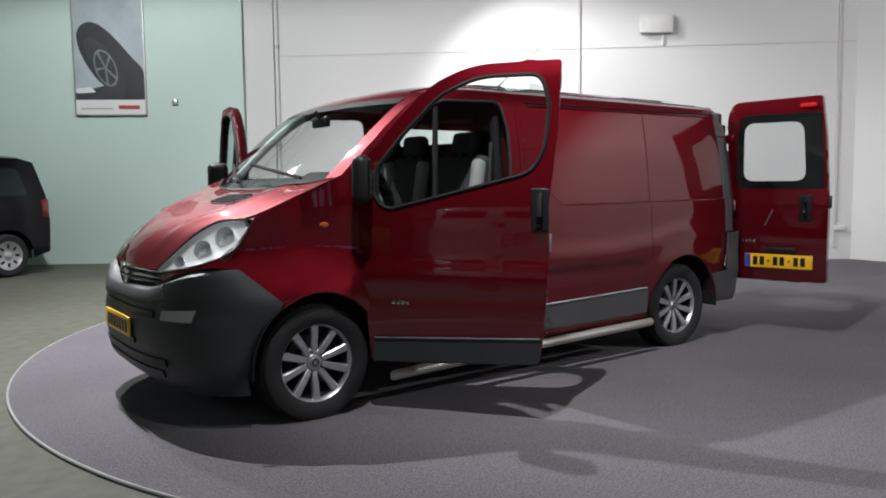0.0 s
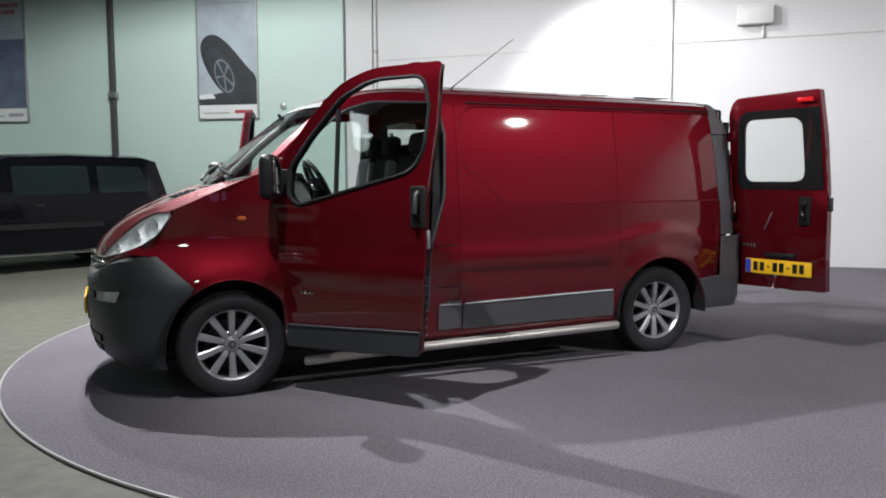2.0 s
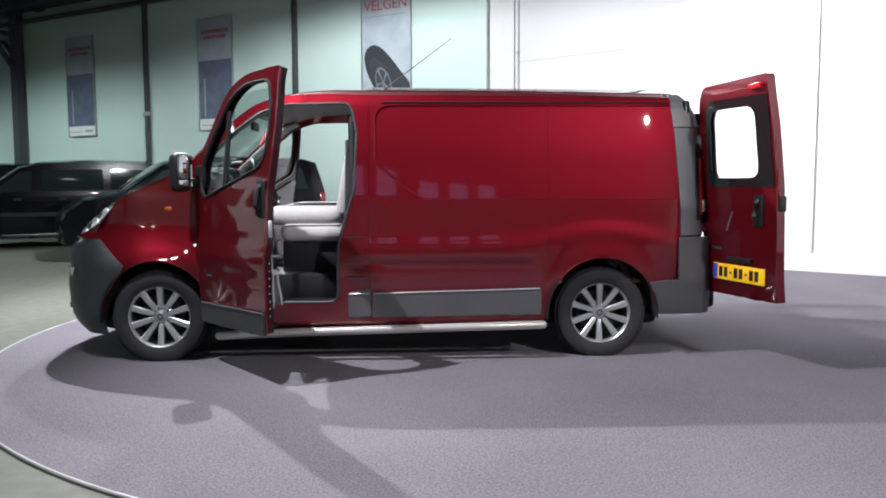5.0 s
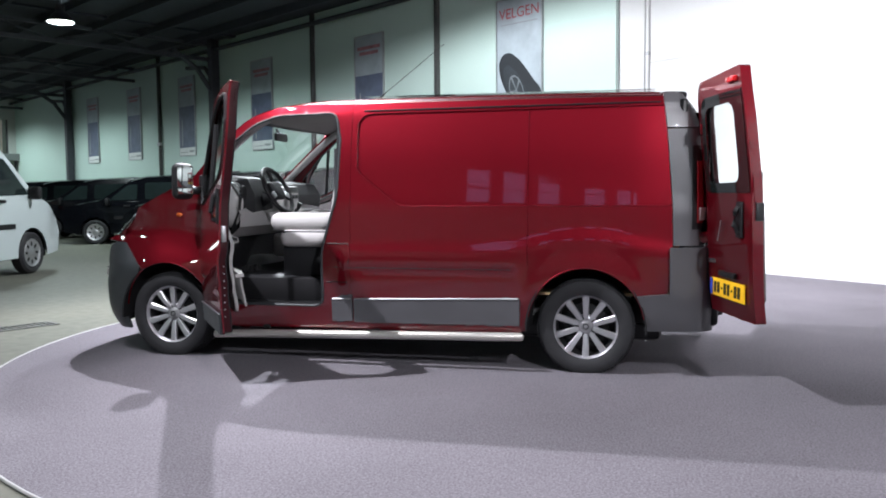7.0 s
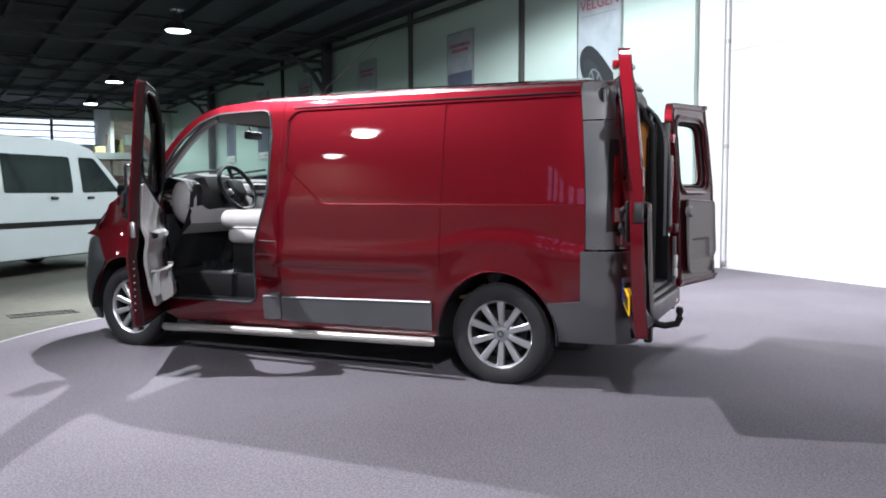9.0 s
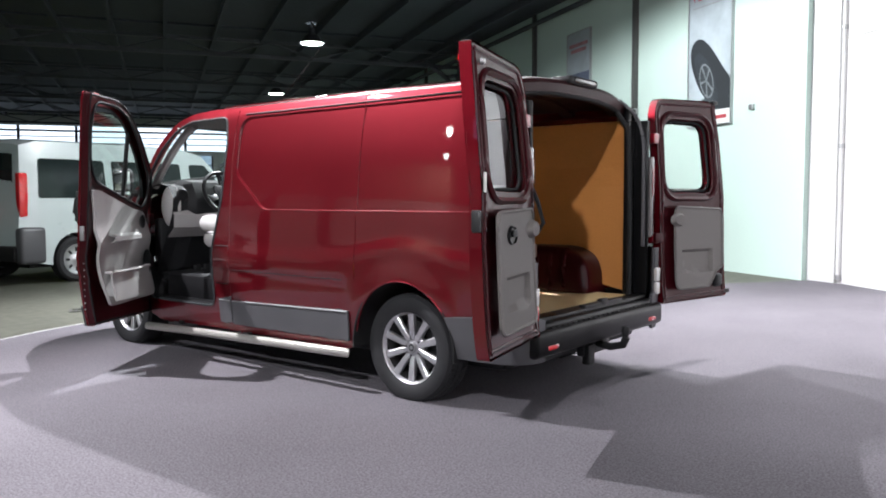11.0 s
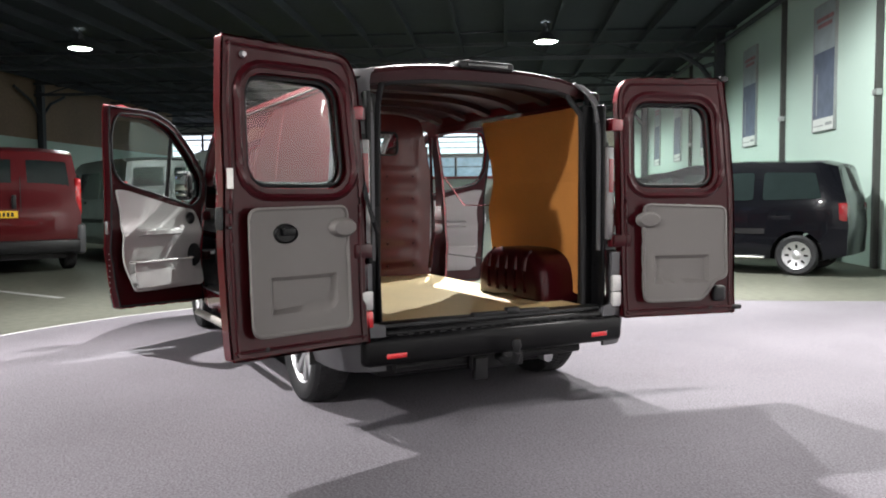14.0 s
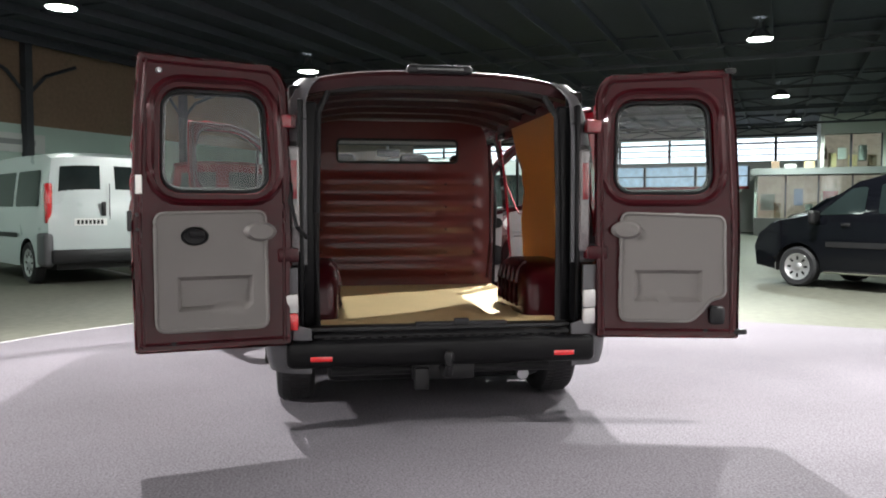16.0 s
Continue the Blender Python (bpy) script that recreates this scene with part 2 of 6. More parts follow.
def thing(name, label, category, m=None, group="", kind=""):
    ob = new(name)
    ob.empty_display_size = 0.1
    if m is not None:
        ob.matrix_world = m
    return tagged(ob, label, category, group, kind)


def box(bm, c, s, bevel=0.0, seg=2, m=None):
    r = bmesh.ops.create_cube(bm, size=1.0, matrix=Matrix.Translation(c) @ Matrix.Diagonal((*s, 1)))
    vs = r["verts"]
    if bevel:
        es = list({e for v in vs for e in v.link_edges})
        out = bmesh.ops.bevel(bm, geom=es, offset=min(bevel, 0.49 * min(s)), segments=seg, profile=0.5, affect="EDGES")
        vs = list({v for f in out["faces"] for v in f.verts} | {v for v in vs if v.is_valid})
    if m is not None:
        bmesh.ops.transform(bm, matrix=m, verts=[v for v in vs if v.is_valid])
    return vs


def boxes(*items, bevel=0.0, seg=2):
    bm = bmesh.new()
    for c, s in items:
        box(bm, c, s, bevel, seg)
    return bm


def loft(rows, close=False, flip=False, bm=None):
    """Quads between rows of points."""
    bm = bm or bmesh.new()
    vs = [[bm.verts.new(p) for p in row] for row in rows]
    n = len(rows[0])
    for a, b in zip(vs, vs[1:]):
        for i in range(n if close else n - 1):
            q = (a[i], a[(i + 1) % n], b[(i + 1) % n], b[i])
            bm.faces.new(q[::-1] if flip else q)
    return bm


def tube(points, r, seg=10, bm=None, caps=True):
    bm = bm or bmesh.new()
    pts = [Vector(p) for p in points]
    rings = []
    up = Vector((0, 0, 1))
    for i, p in enumerate(pts):
        d = (pts[min(i + 1, len(pts) - 1)] - pts[max(i - 1, 0)]).normalized()
        a = d.cross(up)
        a = a.normalized() if a.length > 1e-4 else Vector((1, 0, 0))
        b = a.cross(d).normalized()
        rr = r[i] if isinstance(r, (list, tuple)) else r
        rings.append([bm.verts.new(p + rr * (math.cos(2 * math.pi * k / seg) * a + math.sin(2 * math.pi * k / seg) * b)) for k in range(seg)])
    for s, t in zip(rings, rings[1:]):
        for k in range(seg):
            bm.faces.new((s[k], s[(k + 1) % seg], t[(k + 1) % seg], t[k]))
    if caps:
        bm.faces.new(rings[0][::-1])
        bm.faces.new(rings[-1])
    return bm


def revolve(profile, seg=40, bm=None, m=None):
    """A profile of (radius, height) turned about z."""
    bm = bm or bmesh.new()
    rings = []
    for r, h in profile:
        ring = []
        for k in range(seg):
            p = Vector((r * math.cos(2 * math.pi * k / seg), r * math.sin(2 * math.pi * k / seg), h))
            ring.append(bm.verts.new(m @ p if m else p))
        rings.append(ring)
    for s, t in zip(rings, rings[1:]):
        for k in range(seg):
            bm.faces.new((s[k], s[(k + 1) % seg], t[(k + 1) % seg], t[k]))
    return bm


def curve(x, pts):
    """A smooth value through (x, value) pairs in rising order of x."""
    xs = [p[0] for p in pts]
    if x <= xs[0]:
        return pts[0][1]
    if x >= xs[-1]:
        return pts[-1][1]
    i = max(k for k in range(len(xs) - 1) if xs[k] <= x)
    def slope(k):
        if k == 0 or k == len(xs) - 1:
            return 0 if k else (pts[1][1] - pts[0][1]) / (xs[1] - xs[0])
        return (pts[k + 1][1] - pts[k - 1][1]) / (xs[k + 1] - xs[k - 1])
    h = xs[i + 1] - xs[i]
    u = (x - xs[i]) / h
    a, b = pts[i][1], pts[i + 1][1]
    return (2 * u**3 - 3 * u**2 + 1) * a + (u**3 - 2 * u**2 + u) * h * slope(i) + (3 * u**2 - 2 * u**3) * b + (u**3 - u**2) * h * slope(i + 1)


def path3(s, pts):
    """A smooth point along a list of points, s from 0 to 1."""
    n = len(pts) - 1
    k = min(int(s * n), n - 1)
    u = s * n - k
    p = [Vector(pts[max(0, min(n, k + j))]) for j in (-1, 0, 1, 2)]
    return 0.5 * ((2 * p[1]) + (p[2] - p[0]) * u + (2 * p[0] - 5 * p[1] + 4 * p[2] - p[3]) * u * u + (3 * p[1] - p[0] - 3 * p[2] + p[3]) * u**3)


def step(a, b, x):
    u = max(0.0, min(1.0, (x - a) / (b - a)))
    return u * u * (3 - 2 * u)


def inside(p, poly):
    x, y = p
    hit = False
    for (x1, y1), (x2, y2) in zip(poly, poly[1:] + poly[:1]):
        if (y1 > y) != (y2 > y) and x < (x2 - x1) * (y - y1) / (y2 - y1) + x1:
            hit = not hit
    return hit


def rounded(poly, r, seg=5):
    """A polygon with its corners rounded; r is one radius or one a corner."""
    out = []
    n = len(poly)
    for i in range(n):
        p, a, b = Vector(poly[i]), Vector(poly[i - 1]), Vector(poly[(i + 1) % n])
        rr = r[i] if isinstance(r, (list, tuple)) else r
        da, db = (a - p), (b - p)
        rr = min(rr, 0.48 * da.length, 0.48 * db.length)
        if rr < 1e-4:
            out.append(tuple(p))
            continue
        s, e = p + da.normalized() * rr, p + db.normalized() * rr
        for k in range(seg + 1):
            u = k / seg
            out.append(tuple((1 - u) ** 2 * s + 2 * u * (1 - u) * p + u * u * e))
    return out


def grown(poly, d):
    """A polygon with its outline moved outward by d (inward if negative)."""
    area = sum(a[0] * b[1] - b[0] * a[1] for a, b in zip(poly, poly[1:] + poly[:1]))
    s = 1 if area > 0 else -1
    out = []
    n = len(poly)
    for i in range(n):
        p, a, b = Vector(poly[i]), Vector(poly[i - 1]), Vector(poly[(i + 1) % n])
        n1 = Vector(((p - a).y, -(p - a).x)).normalized() * s
        n2 = Vector(((b - p).y, -(b - p).x)).normalized() * s
        v = (n1 + n2)
        v = v / max(0.5, v.length_squared / 2) if v.length > 1e-4 else n1
        out.append(tuple(p + v * d))
    return out


def dense(poly, gap, closed=True):
    out = []
    pts = poly + poly[:1] if closed else poly
    for a, b in zip(pts, pts[1:]):
        a, b = Vector(a), Vector(b)
        k = max(1, math.ceil((b - a).length / gap))
        out += [tuple(a + (b - a) * (j / k)) for j in range(k)]
    if not closed:
        out.append(tuple(pts[-1]))
    return out


def sheet(outer, f, holes=(), lines=(), gap=0.05, flip=False, bm=None):
    """A sheet with a given outline and holes in the plane, laid on the surface f(a, b) -> (x, y, z)."""
    verts, edges = [], []
    def add(poly, closed=True):
        pts = dense(poly, gap, closed)
        k = len(verts)
        verts.extend(Vector(p) for p in pts)
        edges.extend((k + i, k + (i + 1) % len(pts)) for i in range(len(pts) if closed else len(pts) - 1))
    add(outer)
    for h in holes:
        add(h)
    for l in lines:
        add(l, False)
    rim = np.array([tuple(v) for v in verts])
    x0, y0 = rim.min(0)
    x1, y1 = rim.max(0)
    row = 0
    y = y0 + gap * 0.5
    while y < y1:
        x = x0 + gap * (0.5 if row % 2 else 1.0)
        while x < x1:
            if ((rim - (x, y)) ** 2).sum(1).min() > (0.55 * gap) ** 2 and inside((x, y), outer):
                verts.append(Vector((x, y)))
            x += gap
        y += gap * 0.9
        row += 1
    vs, _, fs, _, _, _ = geometry.delaunay_2d_cdt(verts, edges, [], 0, 1e-5)
    bm = bm or bmesh.new()
    made = {}
    for tri in fs:
        c = sum((vs[i] for i in tri), Vector((0, 0))) / len(tri)
        if not inside(c, outer) or any(inside(c, h) for h in holes):
            continue
        p = [vs[i] for i in tri]
        if sum(a.x * b.y - b.x * a.y for a, b in zip(p, p[1:] + p[:1])) < 0:
            tri = tri[::-1]
        for i in tri:
            if i not in made:
                made[i] = bm.verts.new(f(vs[i].x, vs[i].y))
        ids = [made[i] for i in (tri[::-1] if flip else tri)]
        try:
            bm.faces.new(ids)
        except ValueError:
            pass
    return bm


def strip(poly, f, width, gap=0.04, r=0.006):
    """A thin bead along a closed outline laid on f."""
    pts = [Vector(f(*p)) for p in dense(poly, gap)]
    pts.append(pts[0])
    return tube(pts, r, 6, caps=False)


def flat_text(words, size, mat, parent, name="lettering"):
    data = bpy.data.curves.new(name, "FONT")
    data.body, data.size, data.align_x, data.align_y = words, size, "CENTER", "CENTER"
    temp = bpy.data.objects.new(name, data)
    scene.collection.objects.link(temp)
    bpy.context.view_layer.update()
    me = bpy.data.meshes.new_from_object(temp.evaluated_get(bpy.context.evaluated_depsgraph_get()))
    bpy.data.objects.remove(temp)
    me.materials.clear()
    me.materials.append(mat)
    ob = new(name, me)
    ob.parent = parent
    return ob

# ---- the hall ----
GA = radians(-32)
G0, GD, GN = Vector((0.5, -9.0, 0)), Vector((math.cos(GA), math.sin(GA), 0)), Vector((-math.sin(GA), math.cos(GA), 0))
GREEN = Matrix.Translation(G0) @ Matrix.Rotation(GA, 4, "Z")
WA = radians(-42)
WHITE = Matrix.Translation((-2.02, -7.62, 0)) @ Matrix.Rotation(WA, 4, "Z")
TOP = 5.62


def slab(name, m, u0, u1, z0, z1, depth, mat, label, holes=()):
    """An upright wall in the plane m, its face at y = 0 and its body behind it."""
    def face(u, z):
        return (u, 0, z)
    bm = sheet([(u0, z0), (u1, z0), (u1, z1), (u0, z1)], face, holes, gap=3.0)
    r = bmesh.ops.extrude_face_region(bm, geom=bm.faces[:])
    bmesh.ops.translate(bm, verts=[g for g in r["geom"] if isinstance(g, bmesh.types.BMVert)], vec=(0, depth, 0))
    bmesh.ops.recalc_face_normals(bm, faces=bm.faces)
    ob = part(name, bm, mat, smooth=False)
    ob.matrix_world = m
    return tagged(ob, label, "wall", kind="structure")


# concrete ground, one sheet under all
ground = part("floor", boxes(((13, -3, -0.06), (74, 66, 0.12))), CONCRETE, smooth=False)
tagged(ground, "worn pale concrete floor of the sales hall", "floor", kind="structure")

# grey carpet: the round turntable and the floor behind it
arc = [(-1.243 + 4.135 * math.cos(a), -0.191 + 4.135 * math.sin(a)) for a in np.linspace(radians(-55), radians(122), 80)]
outline = arc + [(-3.45, 9.0), (-8.86, 9.0), (-8.86, -1.44), (-1.75, -7.84)]
bm = sheet(outline, lambda a, b: (a, b, 0.012), gap=1.2)
r = bmesh.ops.extrude_face_region(bm, geom=bm.faces[:])
bmesh.ops.translate(bm, verts=[g for g in r["geom"] if isinstance(g, bmesh.types.BMVert)], vec=(0, 0, -0.012))
bmesh.ops.recalc_face_normals(bm, faces=bm.faces)
carpet = tagged(part("carpet", bm, CARPET, smooth=False), "dark grey flecked carpet laid round the turntable", "carpet", kind="structure")
rimline = tube([(x, y, 0.010) for x, y in arc], 0.009, 6)
tagged(part("trim_turntable_edge", rimline, RIM_WHITE), "pale metal strip along the round carpet edge", "trim", kind="structure")

slab("wall_north", GREEN, -2.45, 36, 0, TOP, -0.25, WALL_GREEN, "pale green painted brick hall wall")
slab("wall_west", WHITE, -9.25, 0.0, 0, TOP, -0.25, WALL_WHITE, "white painted panel wall behind the turntable")
side = Matrix.Translation((-8.87, -1.47, 0)) @ Matrix.Rotation(radians(-93), 4, "Z")
slab("wall_corner", side, -24, 0.0, 0, TOP, -0.25, WALL_WHITE, "white painted side wall of the turntable bay")
back = Matrix.Translation((15, 9.2, 0)) @ Matrix.Rotation(radians(-32), 4, "Z") @ pose(0, 0, 0, 0, 0, 180)
wins = [[(u, 3.8), (u + 0.8, 3.8), (u + 0.8, 5.2), (u, 5.2)] for u in (14.6, 15.7, 16.8, 18.3, 19.4, 20.5)]
slab("wall_south", back, -26, 34, 0, 3.45, -0.25, WALL_GREEN, "pale painted far hall wall")
up = slab("wall_south_cladding", back, -26, 34, 3.45, TOP, -0.25, BROWN, "brown wooden cladding with windows above the far hall wall", wins)
for i, w in enumerate(wins):
    bm = boxes(((w[0][0] + 0.4, -0.12, 4.5), (0.8, 0.02, 1.4)))
    g = part("window_%d" % (i + 1), bm, WINDOW_DIM, smooth=False)
    g.matrix_world = back
    tagged(g, "tall bluish dusk window pane in the hall wall", "window", kind="structure")
    f = bmesh.new()
    for c, s in (((w[0][0] + 0.4, -0.08, 3.83), (0.8, 0.06, 0.06)), ((w[0][0] + 0.4, -0.08, 5.17), (0.8, 0.06, 0.06)), ((w[0][0] + 0.03, -0.08, 4.5), (0.06, 0.06, 1.28)), ((w[0][0] + 0.77, -0.08, 4.5), (0.06, 0.06, 1.28)), ((w[0][0] + 0.4, -0.08, 4.8), (0.68, 0.05, 0.05))):
        box(f, c, s)
    part("window_frame", f, WALL_WHITE, g, smooth=False)
END = GREEN @ pose(34, 0, 0, 0, 0, 90)
slab("wall_east", END, 0, 30, 0, TOP, -0.25, WALL_FAR, "far end wall of the hall", [[(2, 3.75), (29, 3.75), (29, 4.95), (2, 4.95)]])
for i, u in enumerate(np.arange(2.0, 28.9, 2.7)):
    g = part("window_%d" % (i + 21), boxes(((u + 1.35, -0.15, 4.35), (2.62, 0.02, 1.2))), WINDOW_GLOW, smooth=False)
    g.matrix_world = END
    tagged(g, "bright daylit strip window high in the end wall", "window", kind="structure")
    part("window_frame", boxes(((u + 1.35, -0.12, 4.70), (2.62, 0.05, 0.10)), ((u + 1.35, -0.12, 4.40), (2.62, 0.05, 0.05)), ((u + 1.35, -0.12, 4.08), (2.62, 0.05, 0.05)), ((u + 0.02, -0.12, 4.35), (0.14, 0.06, 1.2))), BEAM, g, smooth=False)

for i, u in enumerate(np.arange(6.0, 21.0, 2.7)):
    g = part("window_%d" % (i + 41), boxes(((u + 1.35, 0.03, 2.98), (2.56, 0.04, 1.05))), COLD_GLOW, smooth=False)
    g.matrix_world = END
    tagged(g, "bluish lit glazing of a showroom in the end wall", "window", kind="structure")
    part("window_frame", boxes(((u + 1.35, 0.06, 2.98), (2.56, 0.04, 0.05)), ((u + 0.03, 0.06, 2.98), (0.10, 0.05, 1.05))), BEAM, g, smooth=False)
band = part("trim_red_band", boxes(((13.5, 0.04, 2.36), (15.0, 0.06, 0.14))), RED_PRINT, smooth=False)
band.matrix_world = END
tagged(band, "red painted band below the showroom glazing", "trim", kind="structure")

# corner pier with a pipe between the two walls
pier = Matrix.Translation((-1.78, -7.62, 0)) @ Matrix.Rotation(radians(-32), 4, "Z")
ob = part("wall_pier", boxes(((0, -0.30, TOP / 2), (0.56, 0.5, TOP)), bevel=0.01), WALL_WHITE, smooth=False)
ob.matrix_world = pier
tagged(ob, "pale painted wall pier in the corner", "pier", kind="structure")
pipe = thing("wall_pipe", "pale painted drain pipe running down the wall corner", "pipe", kind="structure")
part("pipe", tube([(-2.10, -7.52, z) for z in (0.06, 1.5, 3.52, 5.5)], 0.035, 10), WALL_WHITE, pipe)
for z in (0.10, 1.9, 3.5):
    part("pipe_clip", revolve([(0.034, -0.03), (0.043, -0.03), (0.043, 0.03), (0.034, 0.03)], 12, m=Matrix.Translation((-2.10, -7.52, z))), STEEL, pipe)

# seams, conduit and fixtures on the white wall
bm = bmesh.new()
box(bm, (-4.6, 0.004, 3.35), (9.2, 0.012, 0.018))
for u in (-5.02, -8.95):
    box(bm, (u, 0.012, 2.9 if u > -8 else 2.8), (0.035, 0.03, 5.2))
c = tagged(part("trim_wall_joints", bm, material("wall_joint", (0.52, 0.51, 0.49), 0.6), smooth=False), "narrow grey joints and a painted conduit on the white wall", "trim", kind="structure")
c.matrix_world = WHITE
wb = thing("alarm_box", "grey plastic junction box fixed high on the white wall", "junction box", WHITE)
part("box_body", boxes(((-6.2, 0.07, 3.68), (0.50, 0.13, 0.28)), bevel=0.02), material("grey_box", (0.62, 0.62, 0.60), 0.5), wb)
part("cable", tube([(-6.31, 0.02, 3.54), (-6.31, 0.02, 3.36)], 0.02, 8), WALL_WHITE, wb)
ws = thing("wall_socket", "small white socket low on the white wall", "socket", WHITE)
part("box_body", boxes(((-9.02, 0.03, 0.5), (0.16, 0.06, 0.08)), bevel=0.01), WALL_WHITE, ws)

# thin dark posts on the green wall, two bracketed columns, small boxes
for u in (1.83, 6.2, 14.6):
    p = thing("wall_post", "thin dark steel post against the pale wall", "post", GREEN @ pose(u, 0.05, 0), "wall posts", "structure")
    part("post", boxes(((0, 0, TOP / 2), (0.085, 0.10, TOP)), bevel=0.006), POST, p, smooth=False)
    part("post_clip", boxes(((-0.02, 0.03, 2.85), (0.16, 0.1, 0.10)), bevel=0.01), STEEL, p)
for u in (10.86, 22.2):
    p = thing("steel_column", "dark steel roof column with a raking bracket", "column", GREEN @ pose(u, 0.16, 0), "columns", "structure")
    part("column", boxes(((0, 0, TOP / 2), (0.24, 0.24, TOP)), bevel=0.01), BEAM, p, smooth=False)
    part("bracket", tube([(0, 0.1, 4.2), (0, 0.5, 4.75), (0, 1.2, 5.2)], 0.07, 6), BEAM, p)
    part("bracket", tube([(0.1, 0, 4.5), (0.5, 0, 4.9), (1.6, 0, 5.0)], 0.06, 6), BEAM, p)
sw = thing("wall_switch", "small grey switch box on the pale wall", "switch", GREEN @ pose(-1.36, 0.02, 2.6))
part("box_body", boxes(((0, 0, 0), (0.09, 0.05, 0.09)), bevel=0.01), STEEL, sw)

# ceiling: one mesh of sheet and purlins, then trusses and pipes
bm = bmesh.new()
box(bm, (20, 12, TOP + 0.05), (74, 40, 0.1))
for k in range(30):
    box(bm, (20, -6.5 + 1.25 * k, TOP - 0.10), (72, 0.09, 0.2))
for k in range(9):
    box(bm, (-14 + 8.0 * k, 12, TOP - 0.03), (0.3, 38, 0.05))
cl = part("ceiling", bm, CEILING, smooth=False)
cl.matrix_world = GREEN
tagged(cl, "dark corrugated ceiling with purlins", "ceiling", kind="structure")


def truss(u):
    t = thing("roof_truss", "dark steel lattice truss under the ceiling", "truss", GREEN @ pose(u, 0, 0), "trusses", "structure")
    part("lower_chord", boxes(((0, 13, 5.06), (0.10, 26, 0.10))), BEAM, t, smooth=False)
    part("upper_chord", boxes(((0, 13, 5.46), (0.10, 26, 0.08))), BEAM, t, smooth=False)
    for k in range(20):
        y = 0.6 + 1.3 * k
        a, b = (5.08, 5.44) if k % 2 else (5.44, 5.08)
        part("web_bar", tube([(0, y, a), (0, y + 1.3, b)], 0.028, 5), BEAM, t, smooth=False)


for u in (10.9, 16.5, 22.2, 28.0, 33.7):
    truss(u)
eave = part("trim_eave_pipe", tube([(u, 0.18, 5.33) for u in (-2, 10, 20, 44)], 0.06, 8), BEAM)
eave.matrix_world = GREEN
tagged(eave, "dark pipe along the top of the wall", "pipe", kind="structure")


def high_bay(x, y, k=1.0):
    h = thing("ceiling_lamp", "round glowing high-bay lamp hanging from the dark ceiling", "ceiling lamp", pose(x, y, 0), "high-bay lamps")
    part("shade", revolve([(a * k, b) for a, b in ((0.09, 5.50), (0.10, 5.36), (0.17, 5.30), (0.30, 5.14), (0.315, 5.12), (0.30, 5.12), (0.16, 5.28))], 28), LAMP_SHELL, h)
    part("bulb", revolve([(a * k, b) for a, b in ((0.001, 5.115), (0.15, 5.105), (0.27, 5.115), (0.285, 5.135))], 28), LAMP_GLOW, h, "bright white lamp glass")
    part("stem", tube([(0, 0, 5.5), (0, 0, TOP)], 0.02, 6), BEAM, h)


for hx, hy in HIGH_BAYS:
    high_bay(hx, hy)
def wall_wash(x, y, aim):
    h = thing("unseen_spot_lamp", "unseen black ceiling spot lamp turned to the white wall", "spot lamp", look((x, y, 5.27), aim), "spot lamps")
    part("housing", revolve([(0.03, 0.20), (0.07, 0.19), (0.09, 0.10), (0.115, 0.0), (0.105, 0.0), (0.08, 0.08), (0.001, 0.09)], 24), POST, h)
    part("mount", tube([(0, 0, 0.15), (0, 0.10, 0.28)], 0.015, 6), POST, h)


wall_wash(-3.0, -3.9, (-5.4, -3.5, 0.0))
# Added housing for the unseen fill lamp by the corner wall.
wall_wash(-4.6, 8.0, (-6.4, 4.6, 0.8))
for hx, hy in ((2.25, 2.75), (2.30, -2.2), (2.10, -4.6)):
    high_bay(hx, hy, 0.72)


